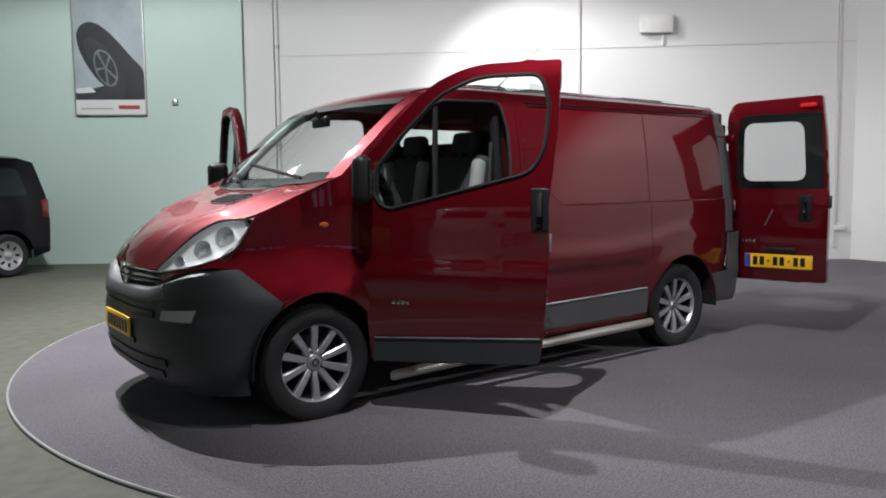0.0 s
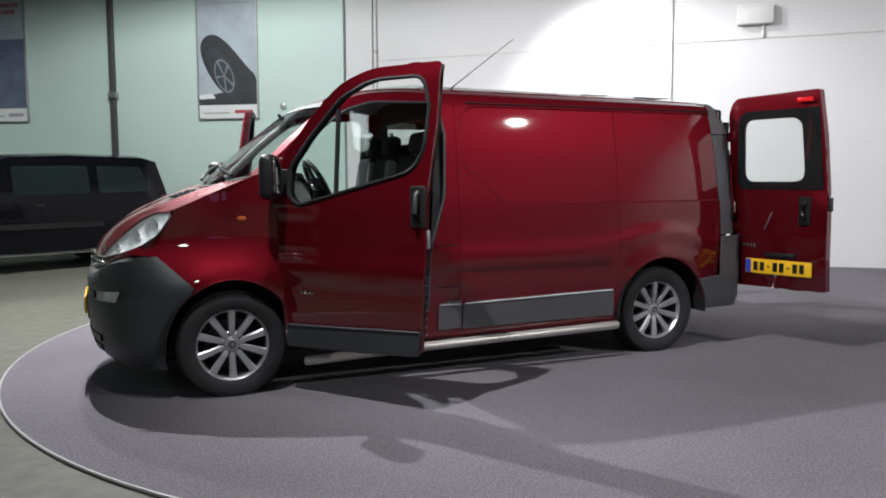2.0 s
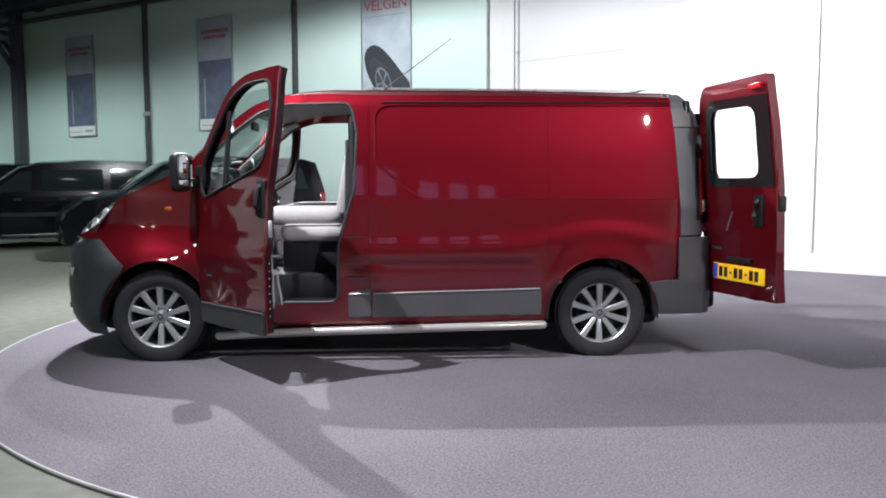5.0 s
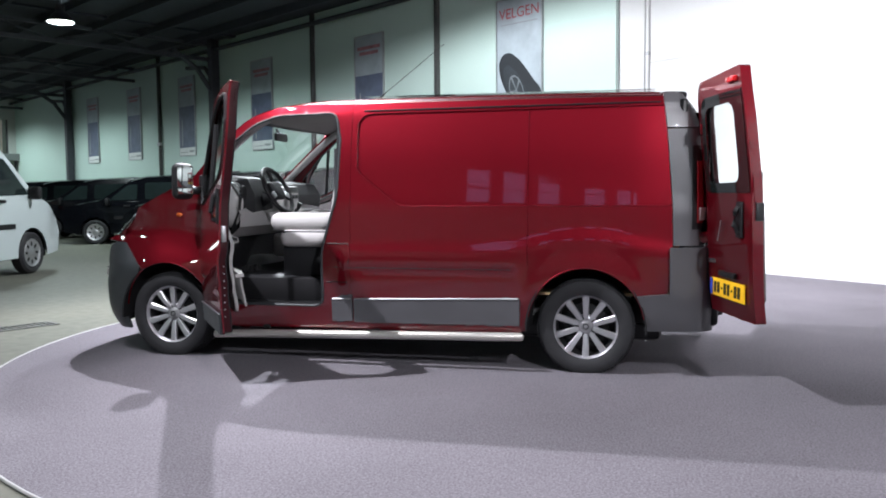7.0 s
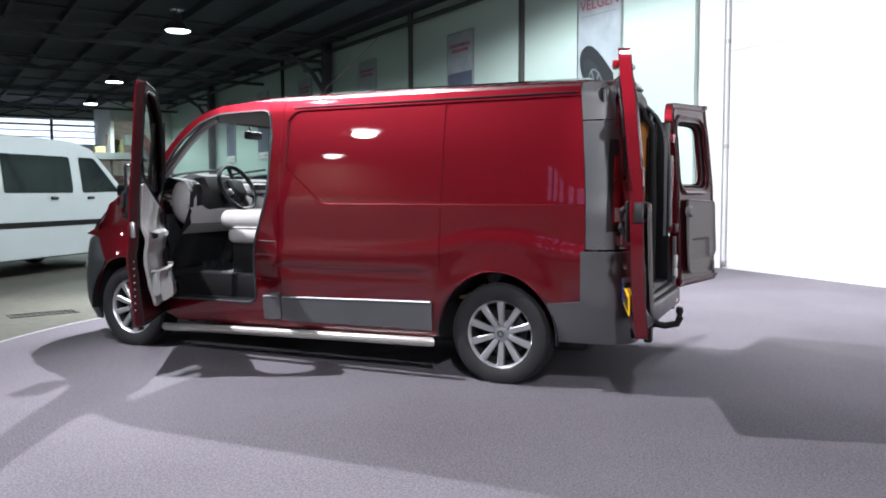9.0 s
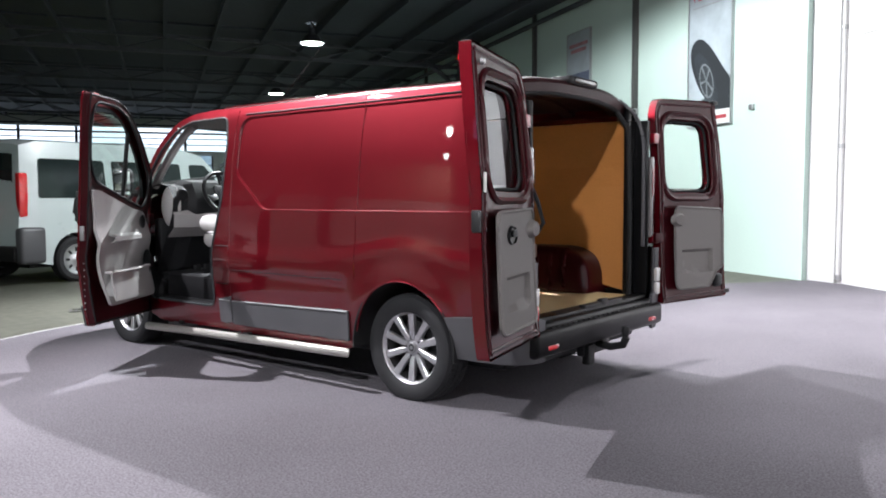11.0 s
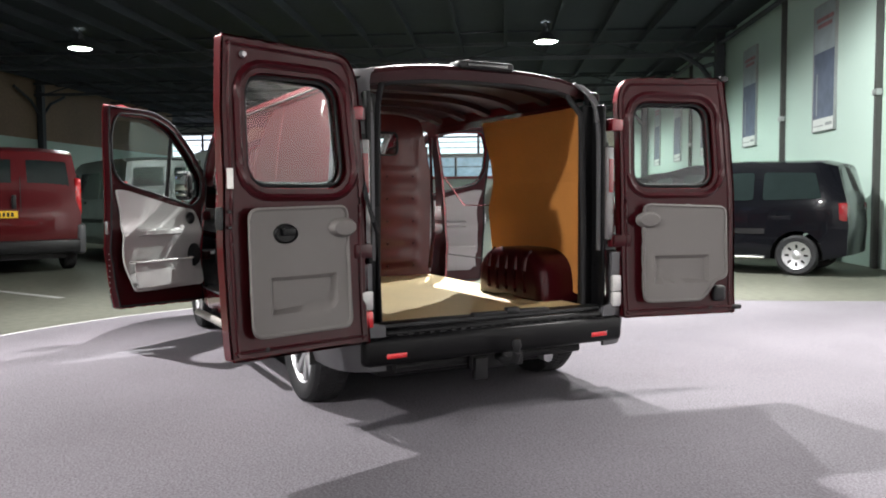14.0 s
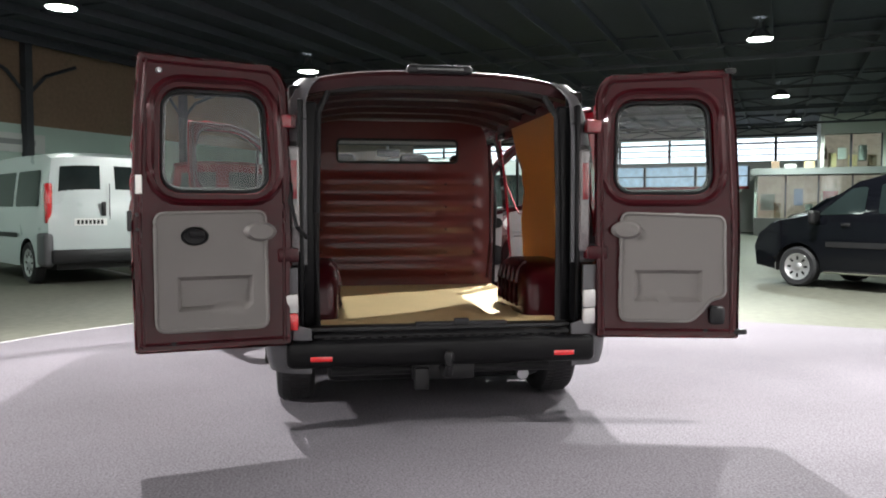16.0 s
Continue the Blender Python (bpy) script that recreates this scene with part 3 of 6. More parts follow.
def poster(u0, u1, z0, z1, kind):
    label = {"tyre": "grey advertising banner with a car tyre and a red heading", "night": "blue advertising banner with a red heading and white foot"}[kind]
    p = thing("poster", label, "poster", GREEN @ pose((u0 + u1) / 2, 0.03, 0), "wall posters")
    w = u1 - u0
    part("board", boxes(((0, -0.005, (z0 + z1) / 2), (w, 0.03, z1 - z0))), SKY_PRINT if kind == "tyre" else BLUE_PRINT, p, smooth=False)
    part("footer", boxes(((0, 0.011, z0 + 0.12), (w, 0.004, 0.24))), PAPER_PRINT, p, "white foot of the banner", False)
    part("footer_mark", boxes(((-w * 0.26, 0.015, z0 + 0.12), (w * 0.3, 0.003, 0.06))), RED_PRINT if kind == "tyre" else GREY_PRINT, p, smooth=False)
    part("footer_line", boxes(((w * 0.2, 0.015, z0 + 0.10), (w * 0.45, 0.003, 0.02))), GREY_PRINT, p, smooth=False)
    part("frame", boxes(((-w / 2, 0, (z0 + z1) / 2), (0.02, 0.05, z1 - z0)), ((w / 2, 0, (z0 + z1) / 2), (0.02, 0.05, z1 - z0)), ((0, 0, z0), (w, 0.05, 0.02)), ((0, 0, z1), (w, 0.05, 0.02))), STEEL, p, smooth=False)
    if kind == "tyre":
        def lay(a, b):
            return (a, 0.016, b)
        part("road_print", sheet([(-w / 2 + 0.01, z0 + 0.24), (w / 2 - 0.01, z0 + 0.24), (w / 2 - 0.01, z0 + 0.36), (0.1, z0 + 0.46), (-w / 2 + 0.01, z0 + 0.40)], lambda a, b: (a, 0.013, b), gap=0.3), ROAD_PRINT, p, smooth=False)
        def flip(pts):
            return [(-a, b) for a, b in pts]
        k = w / 1.1
        outer = [(-0.42, 1.42), (-0.50, 1.28), (-0.47, 1.05), (-0.36, 0.80), (-0.20, 0.56), (0.02, 0.36), (0.24, 0.245), (0.54, 0.245), (0.54, 0.72), (0.36, 0.90), (0.20, 1.10), (0.02, 1.30), (-0.16, 1.44), (-0.30, 1.47)]
        part("tyre_print", sheet(flip([(a * k, z0 + b) for a, b in rounded(outer, 0.10, 4)]), lay, gap=0.12), TYRE_PRINT, p, smooth=False)
        side = rounded([(-0.40, 1.16), (-0.27, 1.26), (-0.02, 1.06), (0.16, 0.74), (0.26, 0.42), (0.20, 0.26), (0.06, 0.30), (-0.14, 0.52), (-0.30, 0.80)], 0.08, 4)
        part("sidewall_print", sheet(flip([(a * k, z0 + b) for a, b in side]), lambda a, b: (a, 0.0185, b), gap=0.1), ROAD_PRINT, p, "darker printed tyre sidewall", False)
        ring = [(-0.055 + 0.175 * math.cos(q) * 0.86 + 0.26 * math.sin(q) * -0.42, 0.74 + 0.175 * math.cos(q) * 0.36 + 0.31 * math.sin(q) * 0.92) for q in np.linspace(0, 2 * math.pi, 36, endpoint=False)]
        rim = bmesh.new()
        sheet(flip([(a * k, z0 + b) for a, b in ring]), lambda a, b: (a, 0.021, b), [flip([((-0.055 + (a + 0.055) * 0.88) * k, z0 + 0.74 + (b - 0.74) * 0.88) for a, b in ring])], gap=0.06, bm=rim)
        for i, q in enumerate((0.5, 1.75, 3.0, 4.2, 5.4)):
            e = (-0.055 + 0.165 * math.cos(q) * 0.86 - 0.109 * math.sin(q), 0.74 + 0.063 * math.cos(q) + 0.285 * math.sin(q))
            d = (Vector(e) - Vector((-0.055, 0.74)))
            n = Vector((-d.y, d.x)).normalized() * 0.020
            o = Vector((-0.055, 0.74))
            sheet(flip([tuple((v.x * k, z0 + v.y)) for v in (o + n * 0.6, o - n * 0.6, o + d - n, o + d + n)]), lambda a, b, i=i: (a, 0.0215 + 0.0003 * i, b), gap=0.3, bm=rim)
        part("rim_print", rim, RIM_PRINT, p, smooth=False)
        part("road_spray", sheet(flip([(a * k, z0 + b) for a, b in rounded([(-0.53, 0.42), (-0.30, 0.44), (-0.22, 0.36), (-0.53, 0.34)], 0.03)]), lambda a, b: (a, 0.0145, b), gap=0.2), PAPER_PRINT, p, "pale printed road edge", False)
        word = flat_text("VELGEN", 0.27, RED_PRINT, p)
        word.matrix_basis = pose(0, 0.018, z1 - 0.28, 90, 0, 180)
        part("rule", boxes(((0, 0.014, z1 - 0.47), (w * 0.8, 0.003, 0.02))), GREY_PRINT, p, smooth=False)
    else:
        part("heading_panel", boxes(((0, 0.011, z1 - 0.45), (w * 0.98, 0.004, 0.88))), SKY_PRINT, p, "pale heading panel", False)
        for zz, k in ((0.28, 0.80), (0.40, 0.66)):
            part("heading_line", boxes(((0, 0.015, z1 - zz), (w * k, 0.003, 0.075))), PALE_RED, p, smooth=False)
        part("light_streak", boxes(((w * 0.32, 0.013, z0 + 0.7), (0.04, 0.003, 0.8))), GREY_PRINT, p, smooth=False)


poster(-0.91, 0.19, 2.40, 4.86, "tyre")
for u in (3.55, 8.05, 12.27, 16.03, 19.6):
    poster(u, u + 1.0, 2.42, 4.8, "night")

for a, b in (((10.2, 5.03), (4.7, 1.95)), ((8.0, 0.96), (7.83, -0.6))):
    d = Vector(b) - Vector(a)
    fl = part("trim_floor_line", boxes(((d.length / 2, 0, 0.002), (d.length, 0.10, 0.004))), RIM_WHITE, smooth=False)
    fl.matrix_world = pose(a[0], a[1], 0, 0, 0, math.degrees(math.atan2(d.y, d.x)))
    tagged(fl, "worn white parking line painted on the concrete", "floor marking", kind="structure")

# floor drain beside the turntable
dr = thing("floor_drain", "small slotted iron drain cover in the concrete floor", "drain", pose(3.70, 0.0, 0, 0, 0, 62))
part("frame", boxes(((0, 0.11, 0.003), (0.62, 0.03, 0.008)), ((0, -0.11, 0.003), (0.62, 0.03, 0.008)), ((0.3, 0, 0.003), (0.03, 0.2, 0.008)), ((-0.3, 0, 0.003), (0.03, 0.2, 0.008))), POST, dr, smooth=False)
for k in range(9):
    part("grate_bar", boxes(((-0.25 + 0.0625 * k, 0, 0.002), (0.030, 0.19, 0.006))), BLACK_PL, dr, smooth=False)

# glazed office block in the far corner and a sign on the far wall
of = thing("office_block", "two-storey glazed office with a warmly lit shop window", "office", GREEN @ pose(29, 0, 0), kind="structure")
part("plinth", boxes(((0, 2.8, 0.40), (0.34, 5.6, 0.80))), POST, of, "dark plinth under the glazing", False)
part("fascia", boxes(((0, 2.8, 2.95), (0.6, 5.9, 0.30))), FASCIA, of, "grey fascia above the glazing", False)
part("roof", boxes(((2.6, 2.8, 2.98), (4.6, 5.7, 0.10))), FASCIA, of, "flat roof of the lower room", False)
part("end_wall", boxes(((2.6, 5.55, 1.42), (4.5, 0.12, 2.8))), WALL_FAR, of, smooth=False)
part("upper_wall", boxes(((0.3, 1.35, 5.1), (0.3, 2.7, 0.9)), ((0.3, 0.15, 3.9), (0.32, 0.3, 1.6)), ((2.4, 2.72, 4.3), (4.2, 0.16, 2.5))), WALL_FAR, of, smooth=False)
# Back wall emits a warm glow in place of the room's lamps.
part("back_wall", boxes(((2.4, 2.8, 1.42), (0.1, 5.4, 2.8)), ((1.6, 1.4, 3.9), (0.1, 2.5, 1.6))), SHOP_GLOW, of, "glowing back wall standing for the warmly lit room", False)
for k in range(4):
    part("pane", boxes(((0.05, 0.78 + 1.38 * k, 1.80), (0.02, 1.26, 1.95))), GLASS, of, smooth=False)
    part("mullion", boxes(((-0.02, 0.10 + 1.38 * k, 1.80), (0.1, 0.08, 1.95))), BEAM, of, smooth=False)
    part("display_board", boxes(((1.6, 0.9 + 1.38 * k, 1.55 + 0.12 * (k % 3)), (0.05, 0.40 + 0.25 * (k % 2), 0.8))), (PAPER_PRINT, RED_PRINT, OFFICE_PANE)[k % 3], of, smooth=False)
    part("display_stand", boxes(((1.2, 0.45 + 1.38 * k, 1.15), (0.30, 0.30, 0.6 + 0.1 * (k % 2))), bevel=0.02), (RED_PRINT, LENS_ORANGE, PAPER_PRINT, BROWN)[k], of, smooth=False)
for k in range(2):
    part("pane", boxes(((0.32, 0.90 + 1.25 * k, 3.88), (0.02, 1.12, 1.5))), GLASS, of, smooth=False)
    part("mullion", boxes(((0.28, 0.30 + 1.25 * k, 3.88), (0.1, 0.10, 1.5))), BEAM, of, smooth=False)
    for q in range(3):
        part("shelf_carton", boxes(((1.1, 0.62 + 0.40 * q + 1.25 * k, 3.45 + 0.34 * ((q + k) % 2)), (0.4, 0.34, 0.5 + 0.2 * (q % 2))), bevel=0.01), (BROWN, PAPER_PRINT, PLY_FLOOR)[(q + k) % 3], of, smooth=False)
for y, w, h, mt in ((3.25, 0.45, 0.40, PLY_FLOOR), (4.05, 0.50, 0.28, PAPER_PRINT), (4.7, 0.35, 0.45, BROWN)):
    ct = thing("carton", "cardboard box standing on the office roof", "box", GREEN @ pose(29.6, y, 3.03), "cartons on the office")
    part("body", boxes(((0, 0, h / 2), (0.45, w, h)), bevel=0.01), mt, ct, smooth=False)
    part("tape", boxes(((0, 0, h + 0.002), (0.46, 0.06, 0.004))), PAPER, ct, smooth=False)
for u in (-14.0, -7.5, -1.5, 5.0):
    p = thing("steel_column", "dark steel column against the far hall wall", "column", back @ pose(u, 0.14, 0), "columns", "structure")
    part("column", boxes(((0, 0, TOP / 2), (0.22, 0.22, TOP)), bevel=0.01), BEAM, p, smooth=False)
    part("bracket", tube([(0.1, 0, 4.3), (0.6, 0, 4.8), (1.6, 0, 5.2)], 0.05, 6), BEAM, p)
    part("bracket", tube([(-0.1, 0, 4.3), (-0.6, 0, 4.8), (-1.6, 0, 5.2)], 0.05, 6), BEAM, p)
sg = thing("wall_sign", "white sign board with a grey mark on the wall", "sign", back @ pose(-1.0, 0.04, 2.95))
part("board", boxes(((0, 0, 0), (2.2, 0.04, 0.5))), PAPER_PRINT, sg, smooth=False)
part("mark", boxes(((-0.2, 0.024, 0.02), (1.2, 0.006, 0.14)), ((0.75, 0.024, 0), (0.3, 0.006, 0.2))), GREY_PRINT, sg, smooth=False)

# ---- the red panel van ----
FA, RA, HUB = 1.549, -1.549, 0.322
WIDTH = [(0.15, 0.900), (0.33, 0.915), (0.5, 0.930), (0.68, 0.945), (0.86, 0.950), (1.0, 0.945), (1.13, 0.940), (1.3, 0.9235), (1.5, 0.902), (1.7, 0.868), (1.82, 0.840), (1.9, 0.80)]
RECESS = rounded([(-2.6, 1.785), (0.045, 1.785), (0.045, 1.39), (-0.28, 1.135), (-2.6, 1.135)], [0.001, 0.12, 0.06, 0.05, 0.001])


def edge_gap(p, poly):
    best = 9.0
    q = Vector(p)
    for a, b in zip(poly, poly[1:] + poly[:1]):
        a, b = Vector(a), Vector(b)
        d = b - a
        if d.length < 1e-6:
            continue
        u = max(0, min(1, (q - a).dot(d) / d.length_squared))
        best = min(best, (a + d * u - q).length)
    return best


def half_width(x, z):
    """The body's half width at a place along and up its side."""
    y = curve(z, WIDTH)
    y -= 0.10 * step(0.95, 1.65, x) * step(0.66, 0.98, z) + 0.075 * step(1.62, 2.15, x)
    y -= 0.055 * step(-1.85, -2.45, x)
    for hx in (FA, RA):
        r = math.hypot(x - hx, z - HUB)
        y += 0.014 * math.exp(-(((r - 0.42) / 0.06) ** 2)) * (1 if z > 0.2 else 0)
    if x < 0.2:
        d = edge_gap((x, z), RECESS) * (1 if inside((x, z), RECESS) else -1)
        y -= 0.013 * step(-0.003, 0.005, d)
        y -= 0.006 * step(0.712, 0.700, z) * step(0.62, 0.69, z) * step(-1.12, -1.04, x)
        ledge = 0.835 + 0.11 * math.exp(-(((x - RA) / 0.40) ** 2))
        y += 0.013 * step(ledge + 0.045, ledge - 0.025, z) * step(0.2, 0.1, x)
    return y


def left(x, z):
    return (x, half_width(x, z), z)


def right(x, z):
    return (x, -half_width(x, z), z)


def arch(hx, r, a0, a1, n=16):
    return [(hx + (r - 0.02) * math.cos(radians(a)), HUB + r * math.sin(radians(a))) for a in np.linspace(a0, a1, n)]


van = thing("panel_van", "dark red panel van with all doors open on carpet", "van")
EDGE = [(1.36, 1.345), (1.25, 1.455), (1.05, 1.645), (0.86, 1.785), (0.66, 1.850), (0.40, 1.868), (0.10, 1.862), (-1.0, 1.855), (-2.035, 1.845)]
OUTLINE = ([(-2.075, 0.555), (-2.095, 0.70), (-2.10, 0.87), (-2.095, 1.13), (-2.07, 1.5), (-2.052, 1.70)] + EDGE[::-1]
           + [(1.62, 1.237), (1.85, 1.13), (1.875, 1.085), (1.955, 0.985), (2.045, 0.925), (2.13, 0.885), (1.965, 0.862)] + arch(FA, 0.405, 57, 183, 18) + [(1.11, 0.29), (1.05, 0.255), (-1.10, 0.275)]
           + arch(RA, 0.41, -3, 148, 20))
DOOR_HOLE = rounded([(1.16, 0.46), (1.19, 0.80), (1.225, 1.36), (1.03, 1.585), (0.84, 1.735), (0.66, 1.795), (0.205, 1.805), (0.165, 1.60), (0.185, 1.20), (0.30, 0.82), (0.30, 0.42), (1.10, 0.42)],
                    [0.06, 0, 0.03, 0.05, 0.05, 0.05, 0.07, 0, 0.06, 0.08, 0.08, 0.06])
SLIDE_HOLE = rounded([(0.05, 0.42), (0.05, 1.74), (-0.95, 1.74), (-0.95, 0.42)], 0.08)
GUIDES = [grown(RECESS, 0.003), grown(RECESS, -0.005), [(0.12, 0.712), (-1.16, 0.712)], [(0.12, 0.698), (-1.16, 0.698)]]
part("body_side", sheet(OUTLINE, left, [DOOR_HOLE], GUIDES, 0.045, True), RED, van, "glossy dark red side panel", thick=0.02)
part("body_side", sheet(OUTLINE, right, [DOOR_HOLE, SLIDE_HOLE], GUIDES, 0.06), RED, van, "glossy dark red side panel", thick=0.02)

for f, s in ((left, 1), (right, -1)):
    part("opening_seal", strip(grown(DOOR_HOLE, -0.004), f, 0, r=0.009), DARK_PL, van, "dark rubber seal round the door opening")
part("fuel_flap_seam", tube([left(x, z)[:1] + (half_width(x, z) + 0.001, z) for x, z in ((0.25, 0.874), (0.11, 0.874), (0.10, 0.865), (0.10, 0.73))], 0.003, 4), BLACK_PL, van, "thin seam of the fuel flap")
part("door_check_seam", tube([(x, half_width(x, 0.60) + 0.001, 0.60) for x in (0.27, 0.11)], 0.003, 4), BLACK_PL, van)

# Black beads draw the shade below the roof edge and the lower ledge.
for s in (1, -1):
    part("panel_groove_shade", tube([(x, s * (half_width(x, 1.782) + 0.000), 1.787) for x in np.linspace(-0.06, -2.03, 24)], 0.004, 5), RUBBER, van, "black bead for the shade under the roof edge")
    part("panel_groove_shade", tube([(x, s * (half_width(x, 0.708) - 0.003), 0.706) for x in np.linspace(0.27, -1.05, 16)], 0.0035, 5), RUBBER, van, "black bead for the ledge shadow along the lower side")

PRESSED = [(0.047, 1.72), (0.047, 1.42), (0.040, 1.385), (0.015, 1.36), (-0.24, 1.160), (-0.275, 1.140), (-0.31, 1.134)] + [(x, 1.134) for x in np.linspace(-0.45, -2.07, 18)]
for s in (1, -1):
    part("panel_crease", tube([(x, s * (half_width(x, z - 0.012) - 0.0025), z) for x, z in PRESSED], 0.005, 8), RED, van, "raised pressed line across the side panel")

# windscreen, pillars and roof on one cross-bowed surface
CENTRE = [(1.62, 1.27), (1.42, 1.44), (1.18, 1.635), (0.97, 1.795), (0.74, 1.885), (0.44, 1.935), (0.10, 1.948), (-1.0, 1.948), (-2.12, 1.925)]


def hoop(s, v):
    c, e = path3(s, [(x, 0, z) for x, z in CENTRE]), path3(s, [(x, 0, z) for x, z in EDGE])
    y = half_width(e.x, e.z) * v
    k = abs(v)
    return Vector((e.x + (c.x - e.x) * (1 - k**2.4), y, e.z + (c.z - e.z) * (1 - k**3.2)))


def hoop_patch(s0, s1, v0, v1, ns, nv, lift=0.0):
    rows = []
    for s in np.linspace(s0, s1, ns):
        row = []
        for v in np.linspace(v0, v1, nv):
            p = hoop(s, v)
            if lift:
                n = (hoop(min(1, s + 0.01), v) - hoop(max(0, s - 0.01), v)).cross(hoop(s, min(1, v + 0.01)) - hoop(s, max(-1, v - 0.01))).normalized()
                p = p + n * (lift if n.z > 0 else -lift)
            row.append(p)
        rows.append(row)
    return rows


SH = 0.385
part("roof", loft(hoop_patch(SH, 1, -1, 1, 60, 41), flip=False), RED, van, "glossy dark red roof", thick=0.012)
for a, b in ((-1, -0.9), (0.9, 1)):
    part("windscreen_pillar", loft(hoop_patch(0, SH, a, b, 22, 6)), RED, van, thick=0.02)
ws = part("windscreen", loft(hoop_patch(0.0, SH, -0.9, 0.9, 20, 25, 0.002)), GLASS, van, "large raked windscreen")
part("windscreen_band", loft(hoop_patch(SH - 0.035, SH + 0.004, -0.9, 0.9, 4, 25, 0.004)), BLACK_PL, ws, "black shaded band along the top")
for s in (-1, 1):
    part("roof_gutter", tube([(x, s * (half_width(x, 1.80) + 0.002), 1.806) for x in np.linspace(0.0, -2.02, 30)], 0.006, 5), BLACK_PL, van, "dark gutter groove")
    part("roof_moulding", loft([[(hoop(q, s * v)) + Vector((0, 0, 0.006)) for v in (0.80, 0.83)] for q in np.linspace(0.46, 0.99, 30)], flip=s < 0), RED, van, thick=0.006)
part("roof_rib", loft([[(0.12 + 0.0, y, 1.95 + 0.02 * (1 - (y / 0.5) ** 2)) for y in np.linspace(-0.5, 0.5, 12)], [(-2.0, y, 1.935 + 0.02 * (1 - (y / 0.5) ** 2)) for y in np.linspace(-0.5, 0.5, 12)]]), RED, van)
part("aerial", tube([(-0.01, 0.55, 1.915), (-0.05, 0.55, 1.955), (-0.51, 0.55, 2.30)], [0.012, 0.004, 0.002], 6), BLACK_PL, van, "thin roof aerial")

# bonnet
HC = [(2.30, 0.845), (2.26, 0.92), (2.18, 1.005), (2.07, 1.08), (1.93, 1.15), (1.78, 1.21), (1.60, 1.265)]
HE = [(2.25, 0.40, 0.852), (2.155, 0.445, 0.95), (2.055, 0.485, 1.042), (1.95, 0.56, 1.108), (1.855, 0.75, 1.132), (1.62, 0.832, 1.238), (1.37, 0.847, 1.342)]


def bonnet(s, v):
    c, e = path3(s, [(x, 0, z) for x, z in HC]), path3(s, HE)
    k = abs(v)
    return Vector((e.x + (c.x - e.x) * (1 - k**2.2), e.y * v, e.z + (c.z - e.z) * (1 - k**2.6) + 0.012 * math.exp(-(((k - 0.62) / 0.10) ** 2)) * step(0.05, 0.4, s)))


part("bonnet", loft([[bonnet(s, v) for v in np.linspace(-1, 1, 37)] for s in np.linspace(0, 1, 26)]), RED, van, "short sloping dark red bonnet", thick=0.015)
vent = bmesh.new()
rows = [[bonnet(s, v) + Vector((0, 0, 0.004)) for v in np.linspace(0.12, 0.50, 8)] for s in np.linspace(0.77, 0.90, 5)]
loft(rows, bm=vent)
vo = part("bonnet_vent", vent, BLACK_PL, van, "black air vent set in the bonnet")
for k in range(4):
    part("vent_slat", tube([bonnet(0.785 + 0.03 * k, v) + Vector((0, 0, 0.010)) for v in np.linspace(0.13, 0.49, 6)], 0.006, 5), DARK_PL, vo)
part("scuttle", loft([[bonnet(0.97, v) + Vector((0, 0, 0.006)) for v in np.linspace(-0.98, 0.98, 25)], [hoop(0.02, v) + Vector((0.0, 0, -0.012)) for v in np.linspace(-0.98, 0.98, 25)]]), BLACK_PL, van, "black scuttle below the windscreen")
for y0, y1 in ((0.62, -0.10), (-0.02, -0.62)):
    w = part("wiper", tube([hoop(0.03, y0 / 0.85) + Vector((0.02, 0, 0.012)), hoop(0.07, (0.6 * y0 + 0.4 * y1) / 0.85) + Vector((0.02, 0, 0.02)), hoop(0.10, y1 / 0.85) + Vector((0.015, 0, 0.02))], 0.011, 6), BLACK_PL, van)

# headlights: reflector bowl, lamp units and a clear cover
LA = [(2.25, 0.41, 0.850), (2.155, 0.452, 0.945), (2.055, 0.492, 1.036), (1.95, 0.568, 1.102), (1.872, 0.72, 1.118)]
LB = [(2.24, 0.45, 0.836), (2.155, 0.66, 0.872), (2.045, 0.785, 0.922), (1.955, 0.825, 0.982), (1.878, 0.795, 1.078)]


def lens(s, v, bulge):
    a, b = path3(s, LA), path3(s, LB)
    p = a.lerp(b, v)
    n = Vector((0.62, 0.70, 0.35)).normalized()
    return p + n * bulge * (4 * v * (1 - v)) ** 0.7 * (0.25 + 0.75 * math.sin(math.pi * min(1, max(0, 0.08 + 0.84 * s))))


